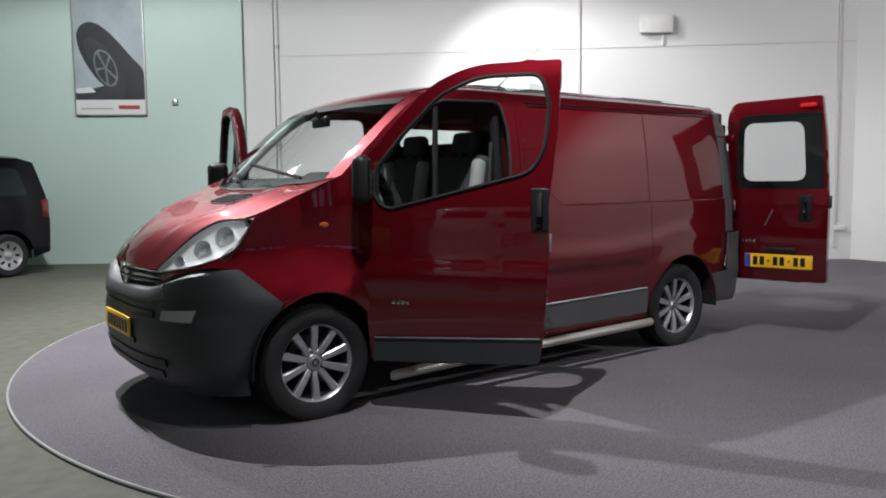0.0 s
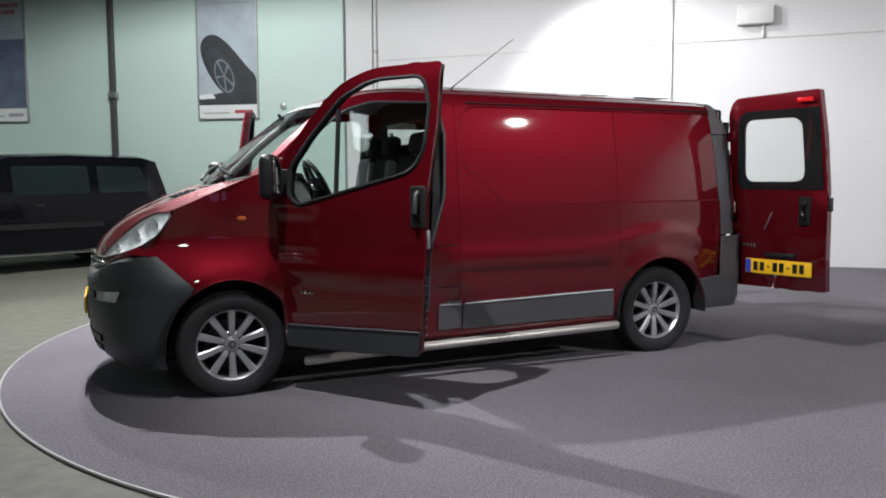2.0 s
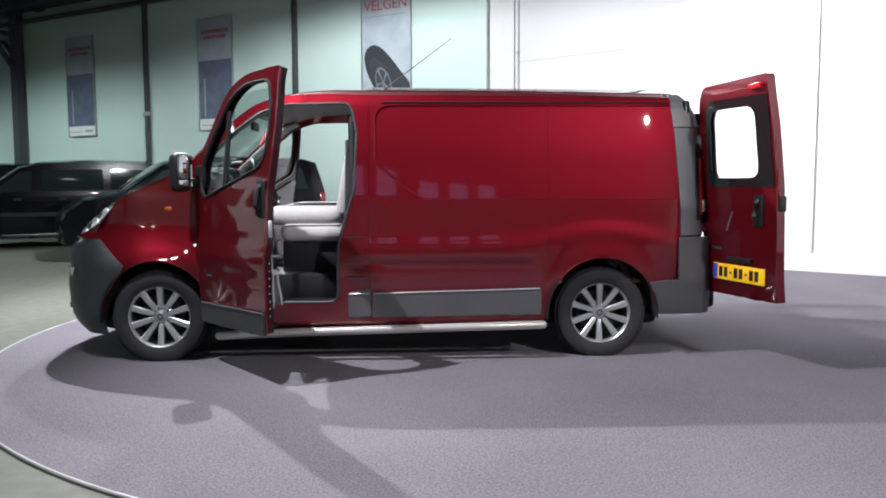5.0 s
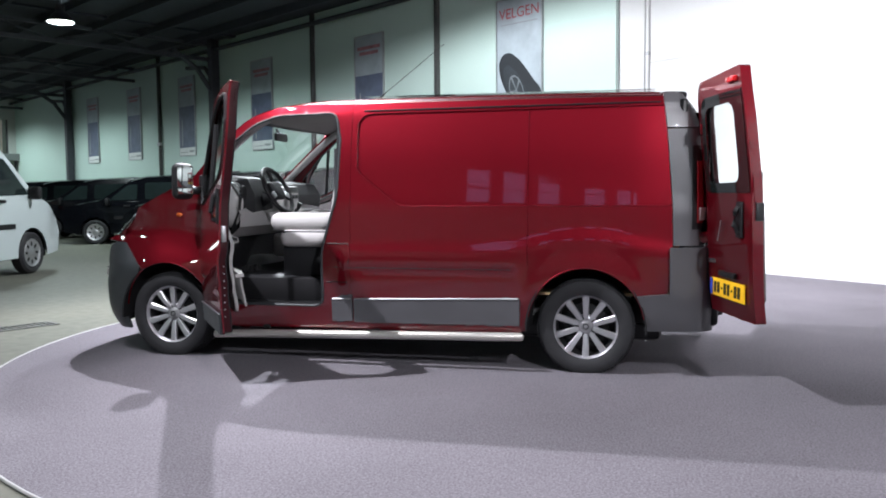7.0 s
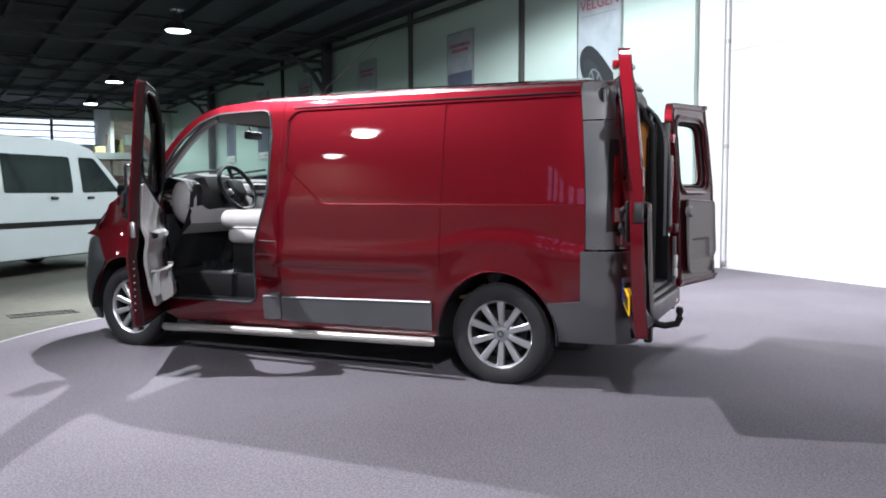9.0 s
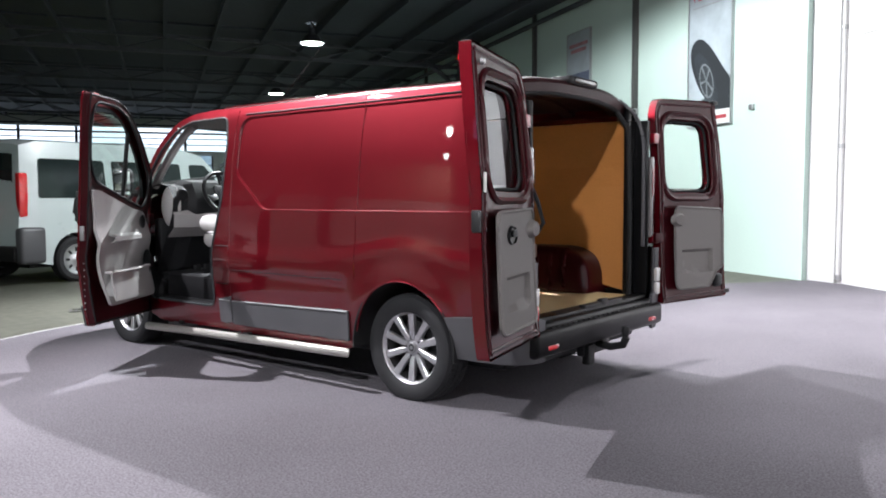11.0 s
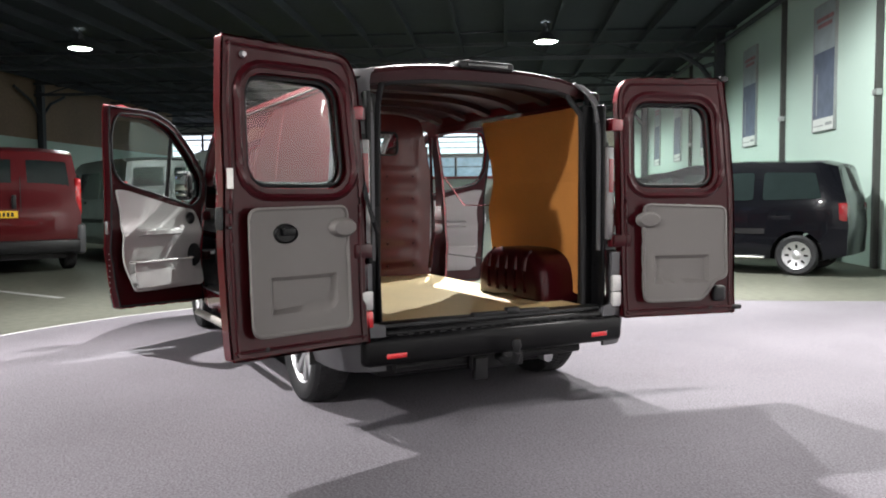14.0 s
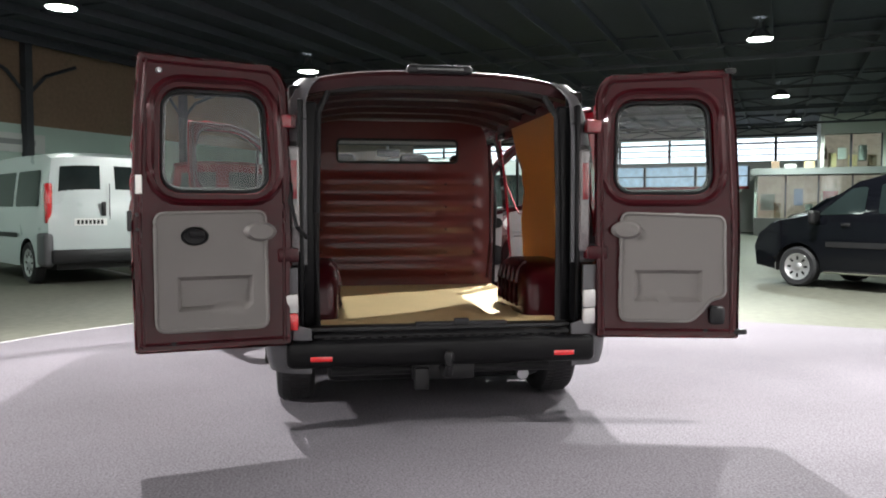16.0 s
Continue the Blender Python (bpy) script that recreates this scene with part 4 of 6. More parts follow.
for sg_ in (1, -1):
    def pt(p):
        return (p.x, p.y * sg_, p.z)
    hl = part("headlight", loft([[pt(lens(s, v, -0.03)) for v in np.linspace(0, 1, 10)] for s in np.linspace(0, 1, 18)], flip=sg_ > 0), REFLECTOR, van, "large swept-back headlight with a chrome bowl")
    cover = part("cover", loft([[pt(lens(s, v, 0.034)) for v in np.linspace(0, 1, 12)] for s in np.linspace(0, 1, 24)], flip=sg_ > 0), GLASS, hl, "clear headlight cover")
    cover.visible_shadow = False
    for s, v, r in ((0.45, 0.52, 0.050), (0.70, 0.52, 0.055), (0.22, 0.5, 0.028)):
        c = lens(s, v, -0.022)
        m = Matrix.Translation(pt(c)) @ Vector((0.70, 0.60 * sg_, 0.25)).to_track_quat("Z", "Y").to_matrix().to_4x4()
        part("bulb_cup", revolve([(r, 0.02), (r * 0.92, 0.005), (r * 0.5, -0.02), (0.012, -0.03), (0.012, 0.0), (0.001, 0.004)], 20, m=m), REFLECTOR, hl)
    part("light_seal", tube([pt(lens(s, 0, 0)) for s in np.linspace(0, 1, 14)] + [pt(lens(s, 1, 0)) for s in np.linspace(1, 0, 14)], 0.006, 5), BLACK_PL, hl)

# grille between the headlights
gr = part("grille", loft([[(2.265 - 0.10 * (y / 0.44) ** 2 + (0.02 if z < 0.8 else 0), y, z) for y in np.linspace(-0.46, 0.46, 17)] for z in (0.845, 0.81, 0.77, 0.735)]), BLACK_PL, van, "black grille with chrome bars")
for z in (0.835, 0.80, 0.77):
    part("grille_bar", tube([(2.30 - 0.10 * (y / 0.44) ** 2, y, z + 0.012 * (1 - (y / 0.42) ** 2)) for y in np.linspace(-0.40, 0.40, 15)], 0.009, 6), CHROME, gr)
part("badge_ring", revolve([(0.055, -0.004), (0.066, 0), (0.055, 0.006), (0.048, 0)], 24, m=Matrix.Translation((2.315, 0, 0.805)) @ Matrix.Rotation(radians(90), 4, "Y")), CHROME, gr, "plain chrome ring badge")

# front bumper
FRONT = [(0.20, 2.22), (0.26, 2.29), (0.34, 2.325), (0.50, 2.35), (0.585, 2.35), (0.602, 2.335), (0.68, 2.345), (0.72, 2.335), (0.745, 2.31), (0.76, 2.24)]


def bumper(z, v):
    xf = curve(z, FRONT)
    lift = 0.105 * step(0.60, 0.745, z)
    zb = z + lift
    xb = FA + 0.385 * math.sqrt(max(0, 1 - ((zb - HUB) / 0.405) ** 2)) + 0.003 if zb < 0.67 else 1.752 + (zb - 0.67) * 1.05
    zz = z + lift * step(0.40, 0.97, abs(v))
    k = abs(v)
    x = xb + (xf - xb) * (1 - k**3.0) ** (1 / 1.9)
    y = half_width(xb, max(0.3, zb)) + 0.008 - 0.03 * step(0.36, 0.2, z)
    return Vector((x, y * v, zz))


VS = [math.sin(math.pi / 2 * q) for q in np.linspace(-1, 1, 61)]
part("front_bumper", loft([[bumper(z, v) for v in VS] for z in np.linspace(0.20, 0.76, 27)]), DARK_PL, van, "dark grey moulded front bumper", thick=0.02)
# Paler grey strip paints the highlight on the bumper's upper ledge.
part("bumper_highlight", loft([[bumper(z, v) + Vector((0.004, 0, 0.002)) for v in np.linspace(-0.66, 0.66, 45)] for z in np.linspace(0.685, 0.752, 8)]), GREY_PL, van, "paler grey upper lip standing for the bumper highlight", thick=0.015)
for z0, z1, a, b, nm in ((0.60, 0.64, -0.52, 0.52, "upper_intake"), (0.285, 0.325, -0.62, 0.62, "lower_intake"), (0.35, 0.39, -0.66, 0.66, "lower_intake"), (0.44, 0.47, -0.3, 0.3, "lower_intake")):
    part(nm, loft([[bumper(z, v) + Vector((0.010, 0.008 * v, 0)) for v in np.linspace(a, b, 20)] for z in np.linspace(z0, z1, 4)]), BLACK_PL, van, "black intake slot", thick=0.012)
for s in (1, -1):
    part("fog_lamp", loft([[bumper(z, v) + Vector((0.016, 0.012 * s, 0)) for v in np.linspace(s * 0.60, s * 0.80, 8)] for z in (0.60, 0.622, 0.645)], flip=s < 0), LENS_WHITE, van, "clear front indicator lens", thick=0.01)
    p = bumper(0.66, 0.975 * s)
    part("parking_sensor", revolve([(0.001, 0.006), (0.012, 0.005), (0.014, 0)], 12, m=Matrix.Translation((1.87, s * 0.872, 0.665)) @ Matrix.Rotation(radians(-90 * s), 4, "X")), BLACK_PL, van)
fp = part("number_plate", boxes(((2.362, 0, 0.525), (0.012, 0.50, 0.11)), bevel=0.004), PLATE_Y, van, "yellow number plate")
for k in range(7):
    part("plate_mark", boxes(((2.3695, -0.17 + 0.062 * k, 0.525), (0.003, 0.038, 0.07))), BLACK_PL, fp, smooth=False)

# red panel between each headlight and the bumper
for sg_ in (1, -1):
    rows = []
    for q in np.linspace(0, 0.78, 16):
        a = path3(q, LB)
        b = bumper(0.757, a.y / 0.885) + Vector((-0.006, 0, 0.002))
        b.x = min(b.x, a.x + 0.05)
        rows.append([Vector((p.x, p.y * sg_, p.z)) for p in (a + Vector((-0.012, 0, 0.01)), a, a.lerp(b, 0.5) + Vector((0.010, 0.006, 0)), b, b + Vector((-0.01, 0, -0.02)))])
    part("front_panel", loft(rows, flip=sg_ < 0), RED, van, "red strip under the headlight")

# sill strips, step bar, wheel arches, underbody
for s, f in ((1, left), (-1, right)):
    def proud(x, z):
        y = half_width(x, z) + 0.016
        return (x, s * y, z)
    for x0, x1 in ((0.235, 0.078), (0.066, -1.112)):
        if s < 0 and x1 < -1:
            x0 = -0.97
        st = part("side_moulding", sheet(rounded([(x1, 0.325), (x0, 0.315), (x0, 0.485), (x1, 0.515)], 0.012), proud, gap=0.04, flip=s > 0), GREY_PL, van, "grey plastic side moulding", thick=0.012)
        # Bright bead draws the highlight along the moulding's top edge.
        part("moulding_edge", tube([proud(x, 0.480 + (0.235 - x) * 0.0222) for x in np.linspace(x0 - 0.01, x1 + 0.01, 12)], 0.006, 6), STEEL, st, "steel bead standing for the moulding highlight")
    bar = [(1.12, 0.975, 0.205), (1.115, 0.982, 0.206), (0.6, 0.985, 0.222), (0.0, 0.985, 0.236), (-0.6, 0.985, 0.248), (-1.118, 0.982, 0.257), (-1.123, 0.975, 0.257)]
    sb = part("side_bar", tube([(x, s * y, z) for x, y, z in bar], 0.030, 12), SATIN, van, "pale metal tubular side bar")
    for x in (0.75, -0.1, -0.9):
        part("bar_bracket", boxes(((x, s * 0.86, 0.26), (0.05, 0.14, 0.025))), BLACK_PL, sb, smooth=False)
    for hx in (FA, RA):
        rr = 0.402 if hx > 0 else 0.407
        rows = [[(hx + (rr - 0.02) * math.cos(a), s * y, HUB + rr * math.sin(a)) for a in np.linspace(radians(-4), radians(184), 24)] for y in (half_width(hx, 0.74) - 0.012, 0.62)]
        part("wheel_arch", loft(rows, flip=s > 0), RUBBER, van, "black wheel arch liner", thick=0.01)
        part("arch_lip", tube([(hx + (rr - 0.02) * math.cos(a), s * (half_width(hx + rr * math.cos(a), HUB + rr * math.sin(a)) - 0.006), HUB + rr * math.sin(a)) for a in np.linspace(radians(10), radians(170), 24)], 0.008, 6), RED, van)
    part("side_repeater", revolve([(0.001, 0.012), (0.018, 0.010), (0.028, 0.0)], 16, m=Matrix.Translation((1.47, s * (half_width(1.47, 1.075) - 0.001), 1.075)) @ Matrix.Rotation(radians(-90 * s), 4, "X") @ Matrix.Diagonal((1.1, 0.6, 0.8, 1))), LENS_ORANGE, van, "small orange side repeater")
    part("panel_seam", tube([(0.088, s * (half_width(0.088, z) + 0.001), z) for z in np.linspace(0.50, 1.84, 30)], 0.0028, 6), RED, van, "narrow panel seam")
    part("panel_seam", tube([left(-1.165, z)[:1] + (s * (half_width(-1.165, z) + 0.001), z) for z in np.linspace(0.72, 1.84, 24)], 0.0028, 6), RED, van, "narrow panel seam")
under = bmesh.new()
box(under, (0.0, 0, 0.30), (4.1, 1.24, 0.22), 0.05)
box(under, (0.0, 0, 0.36), (2.1, 1.70, 0.10), 0.03)
box(under, (-2.05, 0.0, 0.40), (0.4, 1.5, 0.14), 0.03)
part("underbody", under, BLACK_PL, van)
# Plain box added to block the bright view through the front arches.
part("bay_filler", boxes(((1.74, 0, 0.64), (0.64, 1.18, 0.50)), bevel=0.05), BLACK_PL, van, "black filler box under the bonnet")
part("exhaust", tube([(0.5, -0.3, 0.2), (-1.2, -0.35, 0.2), (-1.7, -0.5, 0.24), (-2.1, -0.5, 0.22)], 0.035, 8), STEEL, van)

# wheels
def wheel(x, s):
    m = Matrix.Translation((x, s * 0.80, HUB)) @ Matrix.Rotation(radians(-90 * s), 4, "X")
    tyre = [(0.214, -0.09), (0.236, -0.105), (0.285, -0.112), (0.308, -0.100), (0.318, -0.08), (0.322, -0.03), (0.322, 0.03), (0.318, 0.08), (0.308, 0.100), (0.285, 0.110), (0.236, 0.103), (0.214, 0.088)]
    w = part("wheel", revolve(tyre, 64, m=None), TYRE, van, "black road tyre on a silver ten-spoke alloy wheel")
    w.matrix_basis = m
    tread = bmesh.new()
    for k in range(72):
        a = 2 * math.pi * k / 72
        for h in (-0.055, 0, 0.055):
            box(tread, (0.3225, 0, h), (0.006, 0.020, 0.045), m=Matrix.Rotation(a + h, 4, "Z"))
    part("tread", tread, TYRE, w, smooth=False)
    part("rim_barrel", revolve([(0.186, -0.07), (0.194, 0.05), (0.200, 0.062)], 48), DISC, w, "dark inner barrel")
    rim = revolve([(0.200, 0.062), (0.205, 0.078), (0.217, 0.090), (0.220, 0.080), (0.210, 0.066)], 64)
    part("rim", rim, ALLOY, w, "bright machined rim lip")
    for k in range(10):
        a = 2 * math.pi * (k + 0.5) / 10
        q = Matrix.Rotation(a, 4, "Z")
        sec = [(0.05, 0.0140, 0.056, 0.03), (0.080, 0.0180, 0.064, 0.03), (0.14, 0.0205, 0.072, 0.028), (0.203, 0.0235, 0.075, 0.024)]
        rows = [[q @ Vector((r, -b, h - t)), q @ Vector((r, -b, h - 0.006)), q @ Vector((r, -b * 0.7, h)), q @ Vector((r, b * 0.7, h)), q @ Vector((r, b, h - 0.006)), q @ Vector((r, b, h - t))] for r, b, h, t in sec]
        sp = loft(rows, close=True)
        bmesh.ops.recalc_face_normals(sp, faces=sp.faces)
        part("spoke", sp, ALLOY, w)
    hub = revolve([(0.001, 0.058), (0.040, 0.058), (0.046, 0.050), (0.068, 0.048), (0.078, 0.040), (0.080, 0.01)], 32)
    part("hub", hub, ALLOY, w)
    part("centre_cap", revolve([(0.001, 0.068), (0.028, 0.066), (0.034, 0.056)], 24), STEEL, w, "round centre cap with a plain ring")
    part("cap_ring", revolve([(0.013, 0.0685), (0.017, 0.070), (0.021, 0.0675)], 20), BLACK_PL, w)
    for k in range(5):
        a = 2 * math.pi * k / 5
        part("wheel_bolt", revolve([(0.001, 0.0505), (0.0115, 0.0505), (0.012, 0.04)], 10, m=Matrix.Translation((0.058 * math.cos(a), 0.058 * math.sin(a), 0))), BLACK_PL, w)
    part("brake_disc", revolve([(0.05, 0.0), (0.15, 0.0), (0.15, -0.025), (0.05, -0.025)], 32), DISC, w)
    part("wheel_back", revolve([(0.001, -0.045), (0.205, -0.045)], 32), BLACK_PL, w)


for s in (1, -1):
    wheel(FA, s)
    wheel(RA, s)

# rear corner posts, rear bumper, lights
def corner(z, q, s, add=0.0):
    w = half_width(-2.05, z) + add
    xs = curve(z, [(0.555, -2.078), (0.70, -2.098), (0.87, -2.104), (1.13, -2.099), (1.5, -2.074), (1.70, -2.056), (1.845, -2.039)])
    pts = [(xs, half_width(xs, z) + 0.001), (-2.15, w - 0.010), (-2.23, w - 0.030), (-2.285, w - 0.085), (-2.30, 0.72)]
    p = path3(q, [(x, y, 0) for x, y in pts])
    lean = 0.12 * step(1.50, 1.95, z) ** 1.6
    return Vector((p.x + lean * q, s * (p.y), z))


for s in (1, -1):
    z_up = np.linspace(1.64, 1.872, 14)
    rows = [[corner(z, q, s) + Vector((0.07 * max(0, (z - 1.70) / 0.172) ** 2.5 * q, -s * 0.07 * max(0, (z - 1.70) / 0.172) ** 2.5 * (0.35 + 0.65 * q), 0)) for q in np.linspace(0, 1, 14)] for z in z_up]
    part("corner_post", loft([[corner(z, q, s) for q in np.linspace(0, 1, 14)] for z in np.linspace(0.875, 1.632, 14)], flip=s < 0), GREY_PL, van, "grey plastic rear corner post", thick=0.02)
    part("corner_cap", loft(rows, flip=s < 0), CAP_GREY, van, "grey rounded upper corner cap", thick=0.02)
    part("lamp_surround", loft([[corner(z, q, s) + Vector((-0.006, s * 0.004, 0)) for q in np.linspace(0.45, 0.84, 8)] for z in np.linspace(0.98, 1.52, 8)], flip=s < 0), BLACK_PL, van, "black surround of the rear light", thick=0.02)
    part("tail_light", loft([[corner(z, q, s) + Vector((-0.016, s * 0.008, 0)) for q in np.linspace(0.54, 0.76, 6)] for z in np.linspace(1.02, 1.42, 8)], flip=s < 0), TAIL_RED, van, "tall red rear light cluster", thick=0.02)
    part("tail_lens", loft([[corner(z, q, s) + Vector((-0.024, s * 0.010, 0)) for q in np.linspace(0.56, 0.74, 5)] for z in np.linspace(1.04, 1.12, 4)], flip=s < 0), LENS_WHITE, van, "clear reversing lens", thick=0.01)
    tg = part("rear_lamp", boxes(((-2.318, s * 0.785, 1.215), (0.035, 0.062, 0.56)), bevel=0.016, seg=3), TAIL_GLASS, van, "tall dull lamp glass beside the door")
    part("lamp_reflector", boxes(((-2.337, s * 0.785, 1.32), (0.006, 0.034, 0.20)), bevel=0.002), TAIL_RED, tg)
    # bumper corner
    def bc(z, q):
        w = half_width(-1.9, max(z, 0.45)) + 0.012 - 0.03 * step(0.42, 0.28, z)
        x0 = RA - 0.39 * math.sqrt(max(0, 1 - ((z - HUB) / 0.41) ** 2)) - 0.002
        pts = [(x0, w), (-2.12, w - 0.004), (-2.27, w - 0.035), (-2.355, w - 0.12), (-2.375, 0.70)]
        if z > 0.56:
            pts[0] = (-2.085, w)
            pts[-1] = (-2.366, 0.768)
        p = path3(q, [(x, y, 0) for x, y in pts])
        return Vector((p.x, s * p.y, z))
    zs = [0.315, 0.33, 0.37, 0.44, 0.52, 0.545, 0.565, 0.62, 0.70, 0.78, 0.84, 0.865]
    part("bumper_corner", loft([[bc(z, q) for q in np.linspace(0, 1, 20)] for z in zs], flip=s < 0), GREY_PL, van, "grey plastic rear bumper corner", thick=0.02)
    part("parking_sensor", revolve([(0.001, 0.006), (0.012, 0.005), (0.014, 0)], 12, m=Matrix.Translation((-2.14, s * 0.893, 0.67)) @ Matrix.Rotation(radians(-90 * s), 4, "X")), BLACK_PL, van)
    part("low_light", boxes(((-2.366, s * 0.80, 0.68), (0.03, 0.07, 0.10)), bevel=0.012), LENS_WHITE, van, "clear lower rear lamp")
    part("low_light", boxes(((-2.366, s * 0.80, 0.585), (0.03, 0.07, 0.09)), bevel=0.012), LENS_RED if s > 0 else LENS_WHITE, van, "small lower rear lamp")
    part("reflector", boxes(((-2.395, s * 0.65, 0.392), (0.012, 0.115, 0.028)), bevel=0.004), LENS_RED, van, "red rear reflector")
    part("rear_jamb", boxes(((-2.190, s * 0.715, 1.14), (0.05, 0.10, 1.20)), ((-2.250, s * 0.752, 1.14), (0.13, 0.03, 1.20)), bevel=0.012), JAMB, van, "black door jamb")
    part("door_seal", tube([(-2.215, s * 0.670, 0.54), (-2.215, s * 0.670, 1.15), (-2.205, s * 0.660, 1.68)] + [tuple(hoop(1, s * v) + Vector((-0.055, 0, -0.088))) for v in (0.74, 0.6, 0.4, 0.2, 0.0)], 0.019, 8), RUBBER, van)
    for z in (0.93, 1.62):
        part("hinge", boxes(((-2.30, s * 0.835, z), (0.075, 0.09, 0.075)), bevel=0.012), RED, van, "dark red door hinge")
part("rear_bumper", boxes(((-2.345, 0, 0.415), (0.11, 1.66, 0.15)), ((-2.30, 0, 0.50), (0.14, 1.40, 0.05)), bevel=0.035, seg=4), JAMB, van, "black rear step bumper")
part("step_tread", boxes(*[((-2.34, -0.62 + 0.062 * k, 0.493), (0.08, 0.03, 0.008)) for k in range(21)]), BLACK_PL, van, smooth=False)
part("rear_header", loft([[hoop(1, v) + Vector(o) for v in np.linspace(-0.92, 0.92, 25)] for o in ((0.03, 0, 0.004), (-0.03, 0, 0.002), (-0.075, 0, -0.012), (-0.09, 0, -0.035), (-0.075, 0, -0.085), (0.03, 0, -0.085))]), ROOF_IN, van, "red header above the rear opening, darkened for the shade")
part("brake_light_hump", boxes(((-2.15, 0, 1.925), (0.15, 0.36, 0.05)), bevel=0.022, seg=4), BLACK_PL, van, "small hump over the rear doors")
part("brake_light", boxes(((-2.222, 0, 1.925), (0.02, 0.26, 0.022)), bevel=0.006), GLASS_DARK, van)
tow = part("tow_bar", tube([(-2.2, 0, 0.33), (-2.42, 0, 0.30), (-2.50, 0, 0.32), (-2.52, 0, 0.37)], 0.024, 10), BLACK_PL, van, "black tow bar with a ball hitch")
part("tow_ball", revolve([(0.001, 0.035), (0.02, 0.028), (0.027, 0.0), (0.018, -0.022), (0.016, -0.05)], 16, m=Matrix.Translation((-2.515, 0, 0.405))), BLACK_PL, tow)
part("tow_plate", boxes(((-2.30, 0, 0.30), (0.05, 0.34, 0.10)), ((-2.33, 0.12, 0.26), (0.05, 0.08, 0.12)), bevel=0.01), BLACK_PL, tow)
part("cross_member", tube([(-2.25, -0.6, 0.30), (-2.25, 0.6, 0.30)], 0.03, 8), BLACK_PL, tow)

# ---- open doors of the van ----
DOOR = rounded([(0.02, 0.30), (0.98, 0.335), (1.005, 0.50), (1.035, 0.86), (1.03, 1.20), (1.075, 1.60), (1.085, 1.885), (0.62, 1.880), (0.40, 1.80), (0.20, 1.64), (-0.02, 1.42), (-0.045, 1.20), (0.0, 0.80)],
               [0.04, 0.03, 0, 0.05, 0.06, 0, 0.025, 0.10, 0.08, 0.05, 0.06, 0, 0])
PANE = rounded([(0.055, 1.225), (0.13, 1.150), (0.93, 1.345), (1.005, 1.46), (1.025, 1.66), (0.985, 1.815), (0.64, 1.815), (0.43, 1.735), (0.20, 1.535), (0.06, 1.375)],
               [0.04, 0.07, 0.08, 0.06, 0.02, 0.07, 0.10, 0.06, 0.03, 0.05])
CARD = rounded([(0.10, 0.46), (0.86, 0.46), (0.93, 0.70), (0.93, 1.10), (0.985, 1.27), (0.90, 1.275), (0.35, 1.14), (0.14, 1.11), (0.07, 1.0), (0.10, 0.75)], [0.05, 0.05, 0, 0.05, 0.02, 0.05, 0.04, 0.04, 0.03, 0])


